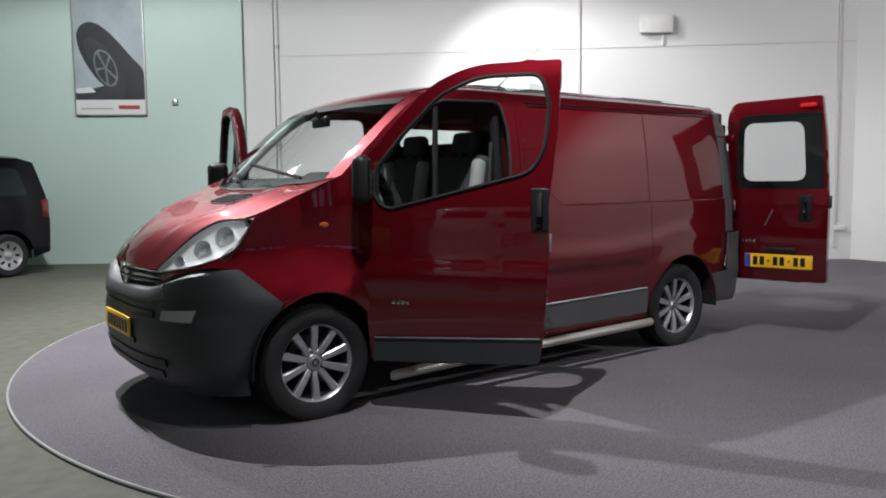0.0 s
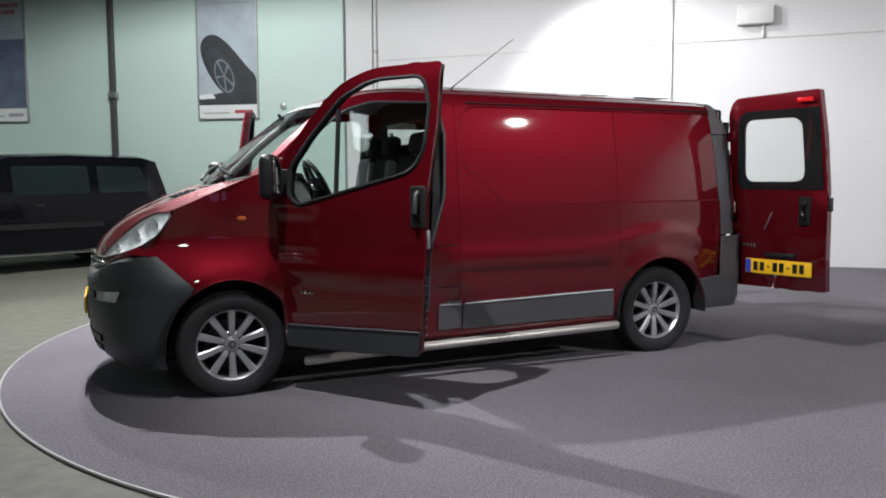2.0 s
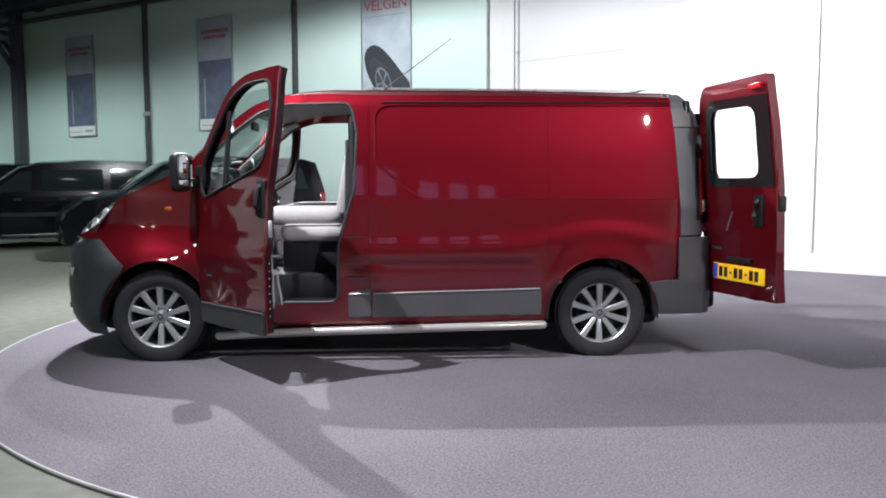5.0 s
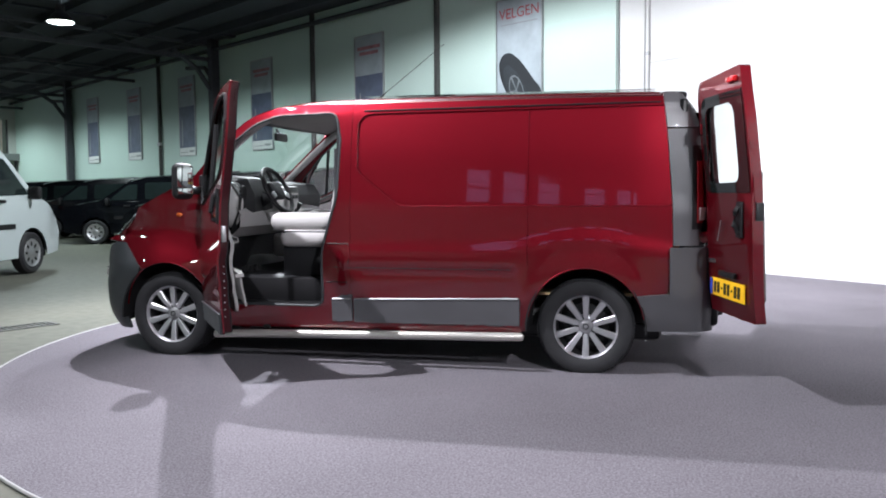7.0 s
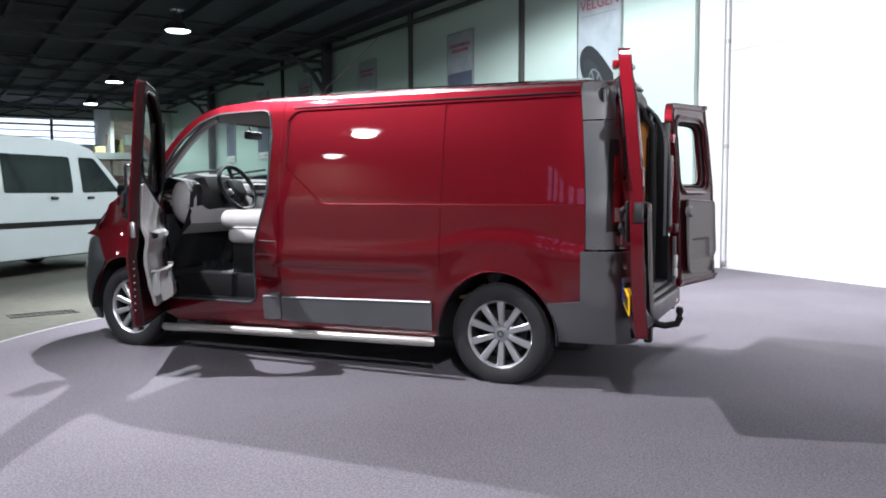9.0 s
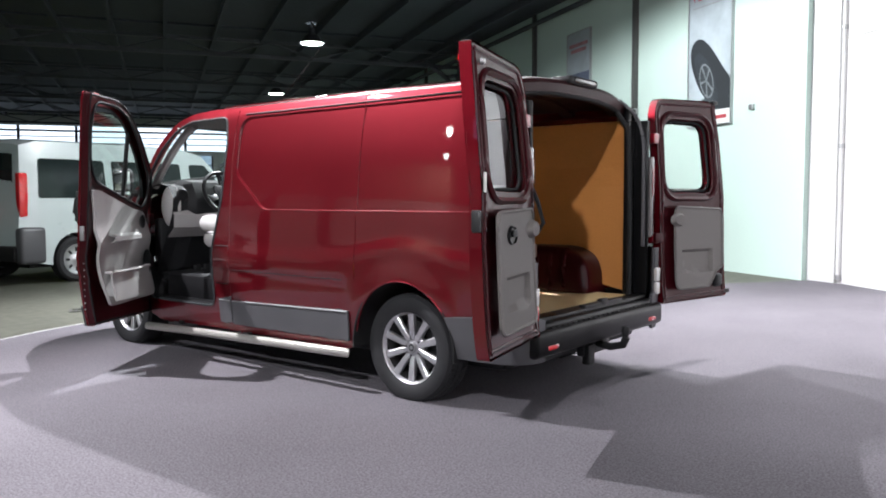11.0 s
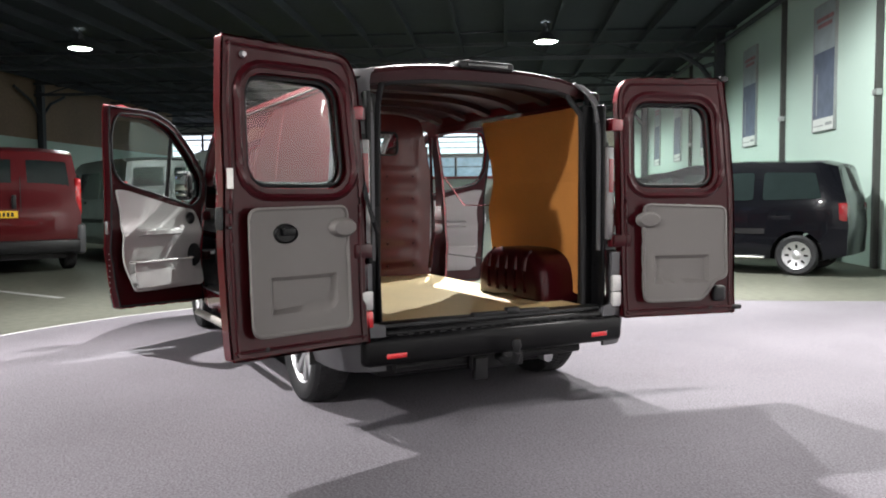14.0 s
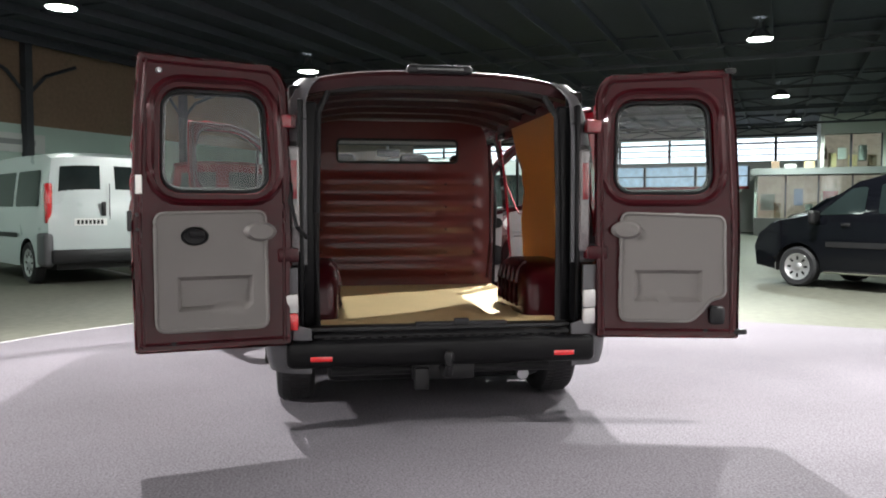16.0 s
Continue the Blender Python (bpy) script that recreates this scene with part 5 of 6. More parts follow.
def front_door(s, angle):
    """A front door in its own frame: x from hinge to latch; s is the side on which its outside lies."""
    def skin(u, z):
        lean = (curve(z, WIDTH) - 0.9) * (1 - 0.55 * step(1.2, 1.9, z))
        return (u, s * (lean + 0.004 - 0.006 * step(0.712, 0.700, z) * step(0.62, 0.69, z) + 0.013 * step(0.885, 0.81, z)), z + 0.045 * step(1.35, 1.9, z))
    def inner(u, z):
        x, y, z = skin(u, z)
        return (x, y - s * 0.055, z)
    def card(u, z):
        x, y, z = skin(u, z)
        return (x, y - s * (0.075 + 0.035 * step(1.02, 0.90, z) + 0.02 * step(0.70, 0.5, z)), z)
    d = part("front_door", sheet(DOOR, skin, [PANE], [[(0.05, 0.712), (1.0, 0.712)], [(0.05, 0.698), (1.0, 0.698)]], 0.045, s > 0), RED, van, "open dark red front door with a light grey lining", thick=0.012)
    d.matrix_basis = pose(1.22, -s * 0.90, 0, 0, 0, angle)
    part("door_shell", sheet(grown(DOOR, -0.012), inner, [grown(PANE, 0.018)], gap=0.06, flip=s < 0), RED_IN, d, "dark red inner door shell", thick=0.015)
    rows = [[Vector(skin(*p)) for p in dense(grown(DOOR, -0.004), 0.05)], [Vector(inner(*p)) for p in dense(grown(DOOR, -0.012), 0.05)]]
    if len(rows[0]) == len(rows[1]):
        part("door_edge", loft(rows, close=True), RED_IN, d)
    part("door_edge_rim", strip(grown(DOOR, -0.02), inner, 0, r=0.009), RUBBER, d, "black rubber door seal")
    part("window_seal", strip(PANE, skin, 0, r=0.012), RUBBER, d, "black rubber window seal")
    part("window_seal", strip(grown(PANE, 0.012), inner, 0, r=0.010), RUBBER, d)
    g = part("door_glass", sheet(PANE, lambda u, z: (u, skin(u, z)[1] - s * 0.02, z), gap=0.10, flip=s > 0), GLASS_TINT, d, "side window glass")
    g.visible_shadow = False
    part("quarter_bar", tube([(u, skin(u, z)[1] - s * 0.018, z) for u, z in ((0.405, 1.215), (0.40, 1.45), (0.395, 1.71))], 0.016, 6), RUBBER, d, "black upright window bar")
    part("door_card", sheet(CARD, card, gap=0.05, flip=s < 0), TRIM_LIGHT, d, "light grey moulded door lining", thick=0.02)
    def shelf(u, z, k):
        return (u, card(u, z)[1] - s * k, z)
    pk = bmesh.new()
    loft([[shelf(u, z, 0.055 + 0.02 * math.sin(math.pi * (u - 0.26) / 0.62)) for u in np.linspace(0.26, 0.88, 14)] for z in (0.50, 0.56, 0.64, 0.70)], bm=pk, flip=s < 0)
    part("door_pocket", pk, TRIM_LIGHT, d, "light grey storage pocket", thick=0.012)
    part("pocket_edge", tube([shelf(0.25, 0.70, 0.01)] + [shelf(u, 0.70, 0.06 + 0.02 * math.sin(math.pi * (u - 0.26) / 0.62)) for u in np.linspace(0.26, 0.88, 12)] + [shelf(0.89, 0.70, 0.01)], 0.011, 6), CLOTH, d)
    part("armrest", loft([[shelf(u, z, k) for u in np.linspace(0.36, 0.80, 10)] for z, k in ((0.90, 0.01), (0.915, 0.05), (0.945, 0.055), (0.96, 0.01))], flip=s < 0), TRIM_LIGHT, d, "moulded armrest ledge", thick=0.004)
    part("handle_cup", revolve([(0.001, 0.0), (0.04, 0.002), (0.052, 0.012)], 20, m=Matrix.Translation(shelf(0.20, 1.035, 0.005)) @ Matrix.Rotation(radians(90 * s), 4, "X")), BLACK_PL, d, "black inner handle cup")
    part("speaker", revolve([(0.001, 0.004), (0.07, 0.006), (0.08, 0.0)], 24, m=Matrix.Translation(shelf(0.19, 0.72, 0.022)) @ Matrix.Rotation(radians(90 * s), 4, "X") @ Matrix.Diagonal((1, 1.25, 1, 1))), DASH, d, "dark oval loudspeaker")
    # outside handle
    hb = bmesh.new()
    box(hb, (0.985, skin(0.985, 1.14)[1] + s * 0.004, 1.155), (0.095, 0.02, 0.225), 0.035, 4)
    hd = part("door_handle", hb, BLACK_PL, d, "black upright door handle")
    part("pull", tube([(0.985, skin(0.985, z)[1] + s * k, z) for z, k in ((1.235, 0.012), (1.215, 0.035), (1.12, 0.042), (1.075, 0.03), (1.065, 0.012))], 0.017, 8), BLACK_PL, hd)
    # lower moulding
    def low(u, z):
        return (u, skin(u, z)[1] + s * 0.016, z)
    mo = part("side_moulding", sheet(rounded([(0.035, 0.305), (0.975, 0.338), (0.998, 0.478), (0.05, 0.440)], 0.012), low, gap=0.04, flip=s > 0), DARK_PL if s < 0 else GREY_PL, d, "dark grey door moulding", thick=0.012)
    # Paler bead carries the same drawn highlight along the door.
    part("moulding_edge", tube([low(u, 0.4385 + (u - 0.05) * 0.0405) for u in np.linspace(0.055, 0.99, 12)], 0.007, 6), GREY_PL, mo)
    part("badge_writing", boxes(*[((0.17 + 0.028 * k, skin(0.2, 0.64)[1] + s * 0.004, 0.645), (0.018, 0.006, 0.024)) for k in range(4)], bevel=0.002), CHROME, d, "small chrome badge letters as bars")
    for z in (0.70, 1.05):
        part("door_hinge", boxes(((-0.03, skin(0, z)[1] - s * 0.05, z), (0.10, 0.04, 0.08)), bevel=0.01), RED_IN, d)
    for k in range(9):
        part("edge_clip", revolve([(0.001, 0.003), (0.0045, 0.002), (0.005, 0)], 8, m=Matrix.Translation((1.018, skin(1.0, 0.55)[1] - s * 0.03, 0.46 + 0.045 * k)) @ Matrix.Rotation(radians(90), 4, "Y")), STEEL, d)
    lb = bmesh.new()
    box(lb, (1.03, skin(1, 0.98)[1] - s * 0.03, 0.98), (0.02, 0.03, 0.10), 0.006)
    part("latch", lb, STEEL, d)
    # mirror
    mb = bmesh.new()
    box(mb, (0.02, s * 0.20, 1.32), (0.13, 0.20, 0.35), 0.06, 4)
    mi = part("door_mirror", mb, BLACK_PL, d, "tall black door mirror")
    mi.matrix_basis = Matrix.Translation((0.02, s * 0.10, 1.33)) @ Matrix.Rotation(radians(-s * 17), 4, "Z") @ Matrix.Scale(0.75, 4) @ Matrix.Translation((-0.02, -s * 0.10, -1.33))
    gl = bmesh.new()
    box(gl, (0.089, s * 0.20, 1.365), (0.006, 0.155, 0.205), 0.002)
    part("mirror_glass", gl, MIRROR, mi, "mirror glass")
    g2 = bmesh.new()
    box(g2, (0.089, s * 0.20, 1.225), (0.006, 0.15, 0.055), 0.002)
    part("mirror_glass", g2, MIRROR, mi, "small lower wide-angle mirror")
    part("mirror_arm", tube([(0.05, s * 0.0, 1.24), (0.03, s * 0.06, 1.23), (0.02, s * 0.14, 1.24)], 0.04, 8), BLACK_PL, mi)
    part("mirror_foot", boxes(((0.06, s * 0.01, 1.28), (0.13, 0.03, 0.20)), bevel=0.012), BLACK_PL, mi)
    return d


front_door(-1, 126.2)
front_door(1, 258.0)

RDOOR = rounded([(0.0, 0.47), (0.755, 0.475), (0.765, 1.0), (0.745, 1.60), (0.715, 1.925), (0.05, 1.905), (-0.005, 1.80), (-0.01, 1.2)], [0.02, 0.02, 0, 0, 0.02, 0.08, 0.05, 0])
RPANE = rounded([(0.12, 1.275), (0.60, 1.275), (0.585, 1.735), (0.135, 1.735)], 0.085)
RSURR = rounded([(0.055, 1.215), (0.735, 1.215), (0.712, 1.80), (0.09, 1.80)], [0.09, 0.01, 0.01, 0.09])
RCARD = rounded([(0.125, 0.575), (0.66, 0.575), (0.66, 1.15), (0.13, 1.16)], 0.05)
RCARD_R = rounded([(0.125, 0.565), (0.50, 0.565), (0.56, 0.62), (0.60, 0.68), (0.68, 0.70), (0.675, 1.13), (0.13, 1.15)], [0.05, 0.03, 0.03, 0.03, 0.04, 0.05, 0.05])
POCKET = [(0.20, 0.67), (0.56, 0.67), (0.56, 0.84), (0.20, 0.84), (0.20, 0.67)]
BULGE = [(0.47, -0.012), (0.62, 0.006), (0.85, 0.018), (1.10, 0.026), (1.22, 0.026), (1.40, 0.042), (1.65, 0.066), (1.93, 0.092)]


def rear_door(s, angle, hy):
    """A rear door in its own frame, hinge at x = 0; the left one carries the plate."""
    def skin(u, z):
        return (u, s * (curve(z, BULGE) - 0.012 * step(0.10, 0.0, u)), z)
    def inner(u, z):
        return (u, skin(u, z)[1] - s * 0.06, z)
    def card(u, z):
        y = inner(u, z)[1] - s * 0.045
        y += s * 0.024 * step(0, 0.02, min(u - 0.20, 0.56 - u, z - 0.67, 0.84 - z))
        return (u, y, z)
    first = s < 0
    d = part("rear_door", sheet(RDOOR, skin, [grown(RPANE, 0.022)], [grown(RSURR, 0.004), grown(RSURR, -0.004)], 0.045, s > 0), RED, van, "open dark red rear door with a window and grey lining", thick=0.012)
    d.matrix_basis = pose(-2.318, hy, 0, 0, 0, angle)
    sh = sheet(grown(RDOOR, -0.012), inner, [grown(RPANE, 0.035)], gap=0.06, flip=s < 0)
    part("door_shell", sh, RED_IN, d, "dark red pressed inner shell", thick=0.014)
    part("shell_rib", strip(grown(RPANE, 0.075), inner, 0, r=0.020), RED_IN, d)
    part("window_frame", strip(grown(RPANE, 0.02), lambda u, z: (u, skin(u, z)[1] - s * 0.03, z), 0, r=0.009), RUBBER, d, "black rubber window frame")
    rows = [[Vector(skin(*p)) for p in dense(RDOOR, 0.05)], [Vector((p[0], inner(*p)[1], p[1])) for p in dense(RDOOR, 0.05)]]
    part("door_edge", loft(rows, close=True), RED, d)
    part("door_seal", strip(grown(RDOOR, -0.04), inner, 0, r=0.009), RED_IN, d)
    g = part("door_glass", sheet(grown(RPANE, 0.02), lambda u, z: (u, skin(u, z)[1] - s * 0.012, z), gap=0.15, flip=s > 0), GLASS, d, "rear window glass with faint heating wires")
    g.visible_shadow = False
    part("window_surround", sheet(RSURR, lambda u, z: (u, skin(u, z)[1] + s * 0.005, z), [RPANE], gap=0.08, flip=s > 0), GLASS_DARK, d, "black glass surround", thick=0.003)
    cd = part("door_card", sheet(RCARD if first else RCARD_R, card, (), [POCKET, grown(POCKET, -0.02)], gap=0.03, flip=s < 0), TRIM, d, "warm grey moulded lining panel", thick=0.012)
    part("card_edge", strip(grown(RCARD if first else RCARD_R, -0.004), card, 0, gap=0.03, r=0.010), TRIM, cd)
    part("grip", revolve([(0.001, 0.03), (0.045, 0.028), (0.062, 0.0)], 20, m=Matrix.Translation((0.16, card(0.1, 1.05)[1], 1.055)) @ Matrix.Rotation(radians(90 * s), 4, "X") @ Matrix.Diagonal((1.35, 0.8, 1, 1))), TRIM, d, "moulded grey grip")
    if first:
        part("inner_handle", revolve([(0.001, 0.002), (0.050, 0.004), (0.058, 0.012), (0.066, 0.0)], 28, m=Matrix.Translation((0.475, card(0.4, 1.04)[1], 1.035)) @ Matrix.Rotation(radians(90 * s), 4, "X") @ Matrix.Diagonal((1.0, 0.72, 1, 1))), JAMB, d, "black recessed pull handle")
        part("inner_handle_lever", boxes(((0.465, card(0.4, 1.04)[1] - s * 0.012, 1.045), (0.07, 0.014, 0.035)), bevel=0.006), JAMB, d)
        # plate, lamp bar, handle
        pl = part("number_plate", boxes(((0.40, skin(0.4, 0.63)[1] + s * 0.010, 0.632), (0.52, 0.010, 0.11)), bevel=0.003), PLATE_Y, d, "yellow number plate with a blue end")
        part("plate_band", boxes(((0.165, skin(0.4, 0.63)[1] + s * 0.0165, 0.632), (0.04, 0.004, 0.10))), BLUE, pl, smooth=False)
        for k in range(8):
            dash = k in (2, 5)
            part("plate_mark", boxes(((0.225 + 0.052 * k, skin(0.4, 0.63)[1] + s * 0.0165, 0.632), (0.016 if dash else 0.034, 0.004, 0.014 if dash else 0.068))), BLACK_PL, pl, smooth=False)
        part("plate_lamp", boxes(((0.42, skin(0.4, 0.72)[1] + s * 0.012, 0.725), (0.24, 0.03, 0.035)), bevel=0.008), BLACK_PL, d)
        hb = bmesh.new()
        box(hb, (0.60, skin(0.6, 1.06)[1] + s * 0.004, 1.06), (0.09, 0.02, 0.21), 0.035, 4)
        hd = part("door_handle", hb, BLACK_PL, d, "black upright rear door handle")
        part("pull", tube([(0.60, skin(0.6, z)[1] + s * k, z) for z, k in ((1.13, 0.012), (1.11, 0.032), (1.03, 0.038), (0.985, 0.012))], 0.016, 8), BLACK_PL, hd)
        part("badge_writing", boxes(*[((0.12 + 0.03 * k, skin(0.2, 0.8)[1] + s * 0.004, 0.79), (0.02, 0.006, 0.028)) for k in range(4)], bevel=0.002), CHROME, d, "chrome badge letters as bars")
        part("high_brake_light", boxes(((0.62, skin(0.62, 1.86)[1] + s * 0.012, 1.855), (0.12, 0.03, 0.035)), bevel=0.01), LENS_RED, d, "red high brake light")
        part("wiper_arm", tube([(0.30, skin(0.3, 0.95)[1] + s * 0.02, 0.92), (0.36, skin(0.3, 1.05)[1] + s * 0.02, 1.05)], 0.004, 5), STEEL, d)
        part("sticker", boxes(((0.725, inner(0.73, 1.28)[1] - s * 0.010, 1.285), (0.030, 0.003, 0.09))), PAPER, d, "small white paper sticker", False)
        part("latch", boxes(((0.768, inner(0.74, 1.1)[1] + s * 0.02, 1.11), (0.02, 0.045, 0.10)), bevel=0.006), DISC, d, "dull steel door latch")
        for z in (1.07, 1.14):
            part("latch_bolt", revolve([(0.001, 0.006), (0.008, 0.005), (0.009, 0)], 10, m=Matrix.Translation((0.735, inner(0.7, z)[1] - s * 0.012, z)) @ Matrix.Rotation(radians(90 * s), 4, "X")), DISC, d)
        part("bump_stop", revolve([(0.001, 0.02), (0.012, 0.018), (0.016, 0)], 12, m=Matrix.Translation((0.62, inner(0.62, 1.86)[1] - s * 0.01, 1.84)) @ Matrix.Rotation(radians(90 * s), 4, "X")), STEEL, d)
    else:
        part("latch_hook", boxes(((0.765, inner(0.74, 0.51)[1] + s * 0.01, 0.51), (0.07, 0.03, 0.03)), bevel=0.008), BLACK_PL, d)
        part("latch_hook", boxes(((0.715, inner(0.7, 1.92)[1] + s * 0.01, 1.915), (0.06, 0.04, 0.03)), bevel=0.008), BLACK_PL, d)
        part("latch_box", boxes(((0.64, inner(0.64, 0.58)[1] - s * 0.012, 0.60), (0.085, 0.05, 0.10)), bevel=0.024, seg=4), BLACK_PL, d, "black lower latch cover")
    for z in (0.93, 1.62):
        part("door_hinge", boxes(((0.01, inner(0, z)[1] + s * 0.02, z), (0.11, 0.045, 0.075)), bevel=0.012), RED_IN, d)
    part("drain_plug", revolve([(0.001, 0.003), (0.012, 0.002)], 12, m=Matrix.Translation((0.58, inner(0.5, 0.5)[1] - s * 0.010, 0.515)) @ Matrix.Rotation(radians(90 * s), 4, "X")), BLACK_PL, d)
    return d


rear_door(-1, 105.0, 0.815)
rear_door(1, 254.9, -0.85)
hose = part("door_hose", tube([(-2.33, 0.80, 1.30), (-2.38, 0.80, 1.20), (-2.40, 0.77, 1.08), (-2.33, 0.72, 1.02)], 0.012, 8), RUBBER, van, "black cable hose to the rear door")

# sliding side door, pushed back along the far side
SL = rounded([(-0.93, 0.30), (-0.93, 1.77), (-2.02, 1.77), (-2.04, 0.92), (-2.0, 0.75), (-1.55, 0.78), (-1.15, 0.62), (-1.05, 0.30)], 0.06)
sl = part("sliding_door", sheet(SL, lambda x, z: (x, -curve(z, WIDTH) - 0.075, z), gap=0.08), RED, van, "dark red sliding side door pushed back", thick=0.05, offset=-1)
part("slide_rail", boxes(((-1.5, -0.955, 1.10), (1.1, 0.02, 0.03))), BLACK_PL, sl, smooth=False)

# ---- inside the van ----
part("load_floor", sheet([(0.09, -0.80), (0.09, 0.80), (-2.23, 0.70), (-2.23, -0.70)], lambda a, b: (a, b, 0.535), gap=0.4), PLY_FLOOR, van, "pale bare plywood load floor", False, 0.02)
part("load_sill", boxes(((-2.27, 0, 0.53), (0.11, 1.42, 0.03)), bevel=0.008), BLACK_PL, van, "black load sill")
part("sill_catch", boxes(((-2.30, -0.10, 0.55), (0.05, 0.5, 0.025)), ((-2.31, -0.1, 0.56), (0.04, 0.08, 0.04)), bevel=0.006), BLACK_PL, van)


def bulk(y, z):
    """The ribbed bulkhead behind the cab."""
    rib = 0.0
    for zr in (0.68, 0.86, 1.04, 1.22, 1.40):
        rib += 0.017 * math.exp(-(((z - zr) / 0.052) ** 4))
    rib *= step(0.70, 0.62, abs(y + 0.02))
    return (0.10 - rib, y, z)


BULK = rounded([(-0.80, 0.535), (0.80, 0.535), (0.82, 1.4), (0.72, 1.90), (-0.72, 1.90), (-0.82, 1.4)], [0, 0, 0, 0.12, 0.12, 0])
SLOT = rounded([(-0.50, 1.56), (0.50, 1.56), (0.50, 1.745), (-0.50, 1.745)], 0.04)
bk = part("bulkhead", sheet(BULK, bulk, [SLOT], gap=0.028, flip=True), BULK_RED, van, "ribbed dark red steel bulkhead with a slot window", thick=0.01)
part("slot_seal", strip(SLOT, lambda y, z: (0.095, y, z), 0, r=0.012), RUBBER, bk)
sgl = part("slot_glass", sheet(SLOT, lambda y, z: (0.105, y, z), gap=0.3), GLASS, bk, "bulkhead window glass")
sgl.visible_shadow = False
for y in (-0.64, -0.40, 0.64):
    for k in range(5):
        part("bulkhead_bolt", revolve([(0.001, 0.006), (0.010, 0.005), (0.012, 0)], 8, m=Matrix.Translation((0.085, y, 0.62 + 0.19 * k)) @ Matrix.Rotation(radians(-90), 4, "Y")), RED_IN, bk)
# side linings
NOTCH = [(RA + 0.396 * math.copysign(abs(math.cos(a)) ** 0.55, math.cos(a)), 0.53 + 0.326 * math.sin(a) ** 0.6) for a in np.linspace(0.05, math.pi - 0.05, 24)]
LIN = [(-2.16, 0.54), (-2.16, 1.74), (-0.97, 1.74), (-0.97, 1.30), (-0.90, 1.10), (-0.955, 0.80), (-0.955, 0.54)] + NOTCH
part("side_lining", sheet(LIN, lambda x, z: (x, -(0.80 - 0.10 * step(1.3, 1.8, z)), z), gap=0.15), PLY, van, "varnished orange plywood side lining", False, 0.012, 1)
part("side_lining", sheet([(-2.16, 0.54), (-2.16, 1.74), (0.05, 1.74), (0.05, 0.54)] + NOTCH, lambda x, z: (x, 0.80 - 0.10 * step(1.3, 1.8, z), z), gap=0.15, flip=True), PLY, van, "varnished orange plywood side lining", False, 0.012, 1)
for s in (1, -1):
    def hump(k, a, y):
        c, d = math.cos(a), math.sin(a)
        return (RA + k * math.copysign(abs(c) ** 0.55, c), s * y, 0.53 + (k - 0.07) * abs(d) ** 0.6)
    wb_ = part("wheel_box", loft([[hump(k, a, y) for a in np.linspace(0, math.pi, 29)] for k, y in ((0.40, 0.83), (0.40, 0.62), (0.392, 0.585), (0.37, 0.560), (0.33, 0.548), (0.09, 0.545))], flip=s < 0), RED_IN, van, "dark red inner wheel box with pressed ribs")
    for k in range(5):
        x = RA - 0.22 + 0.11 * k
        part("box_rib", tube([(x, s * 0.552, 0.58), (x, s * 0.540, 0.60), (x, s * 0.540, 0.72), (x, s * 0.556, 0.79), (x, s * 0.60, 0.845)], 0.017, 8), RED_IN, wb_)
    part("rear_pillar_lining", boxes(((-2.165, s * 0.77, 1.2), (0.06, 0.09, 1.26)), bevel=0.02), JAMB, van, "black inner rear pillar")
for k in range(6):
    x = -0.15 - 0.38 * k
    # Roof bows and inner roof carry their shade in the darkened red.
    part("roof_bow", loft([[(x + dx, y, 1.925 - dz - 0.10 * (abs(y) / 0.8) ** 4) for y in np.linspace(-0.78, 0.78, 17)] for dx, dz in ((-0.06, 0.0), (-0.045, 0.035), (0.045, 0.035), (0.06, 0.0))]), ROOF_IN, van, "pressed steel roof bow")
part("roof_lining", loft([[hoop(s, v) + Vector((0, 0, -0.022)) for v in np.linspace(-0.95, 0.95, 15)] for s in np.linspace(0.76, 0.99, 12)], flip=True), ROOF_IN, van, "inner roof in red darkened for the shade")
part("load_lamp", boxes(((-2.1, 0.1, 1.86), (0.10, 0.16, 0.02)), bevel=0.006), LENS_WHITE, van)
part("grab_rail", tube([(-0.03, -0.74, 0.60), (-0.06, -0.76, 0.9), (-0.03, -0.75, 1.7)], 0.018, 8), RED_IN, van)

# cab: floor, steps, dashboard, wheel, seats
part("cab_floor", boxes(((0.72, 0, 0.58), (1.15, 1.54, 0.06)), ((1.33, 0, 0.80), (0.1, 1.5, 0.5)), bevel=0.02), DASH, van, "dark rubber cab floor")
for s in (1, -1):
    part("door_step", boxes(((0.72, s * 0.83, 0.42), (0.84, 0.13, 0.03)), ((0.72, s * 0.775, 0.51), (0.84, 0.02, 0.19)), bevel=0.01), BLACK_PL, van, "black plastic entry step")
    part("sill_panel", boxes(((0.70, s * 0.88, 0.37), (0.84, 0.07, 0.11)), bevel=0.02), RED_IN, van)
    part("pillar_trim", tube([(0.235, s * 0.83, 0.5), (0.20, s * 0.84, 1.2), (0.20, s * 0.78, 1.72)], 0.032, 8), DASH, van, "dark pillar trim")
    part("pillar_trim", tube([hoop(q, s * 0.90) + Vector((-0.05, -s * 0.03, -0.03)) for q in np.linspace(0.03, 0.40, 10)], 0.030, 8), TRIM_LIGHT, van, "light grey windscreen pillar trim")
# Headlining uses the darker trim grey to stand for shade under the roof.
part("headlining", loft([[hoop(s, v) + Vector((0, 0, -0.03)) for v in np.linspace(-0.93, 0.93, 15)] for s in np.linspace(0.39, 0.76, 10)], flip=True), TRIM, van, "cab headlining in grey darkened for the shade")
db = bmesh.new()
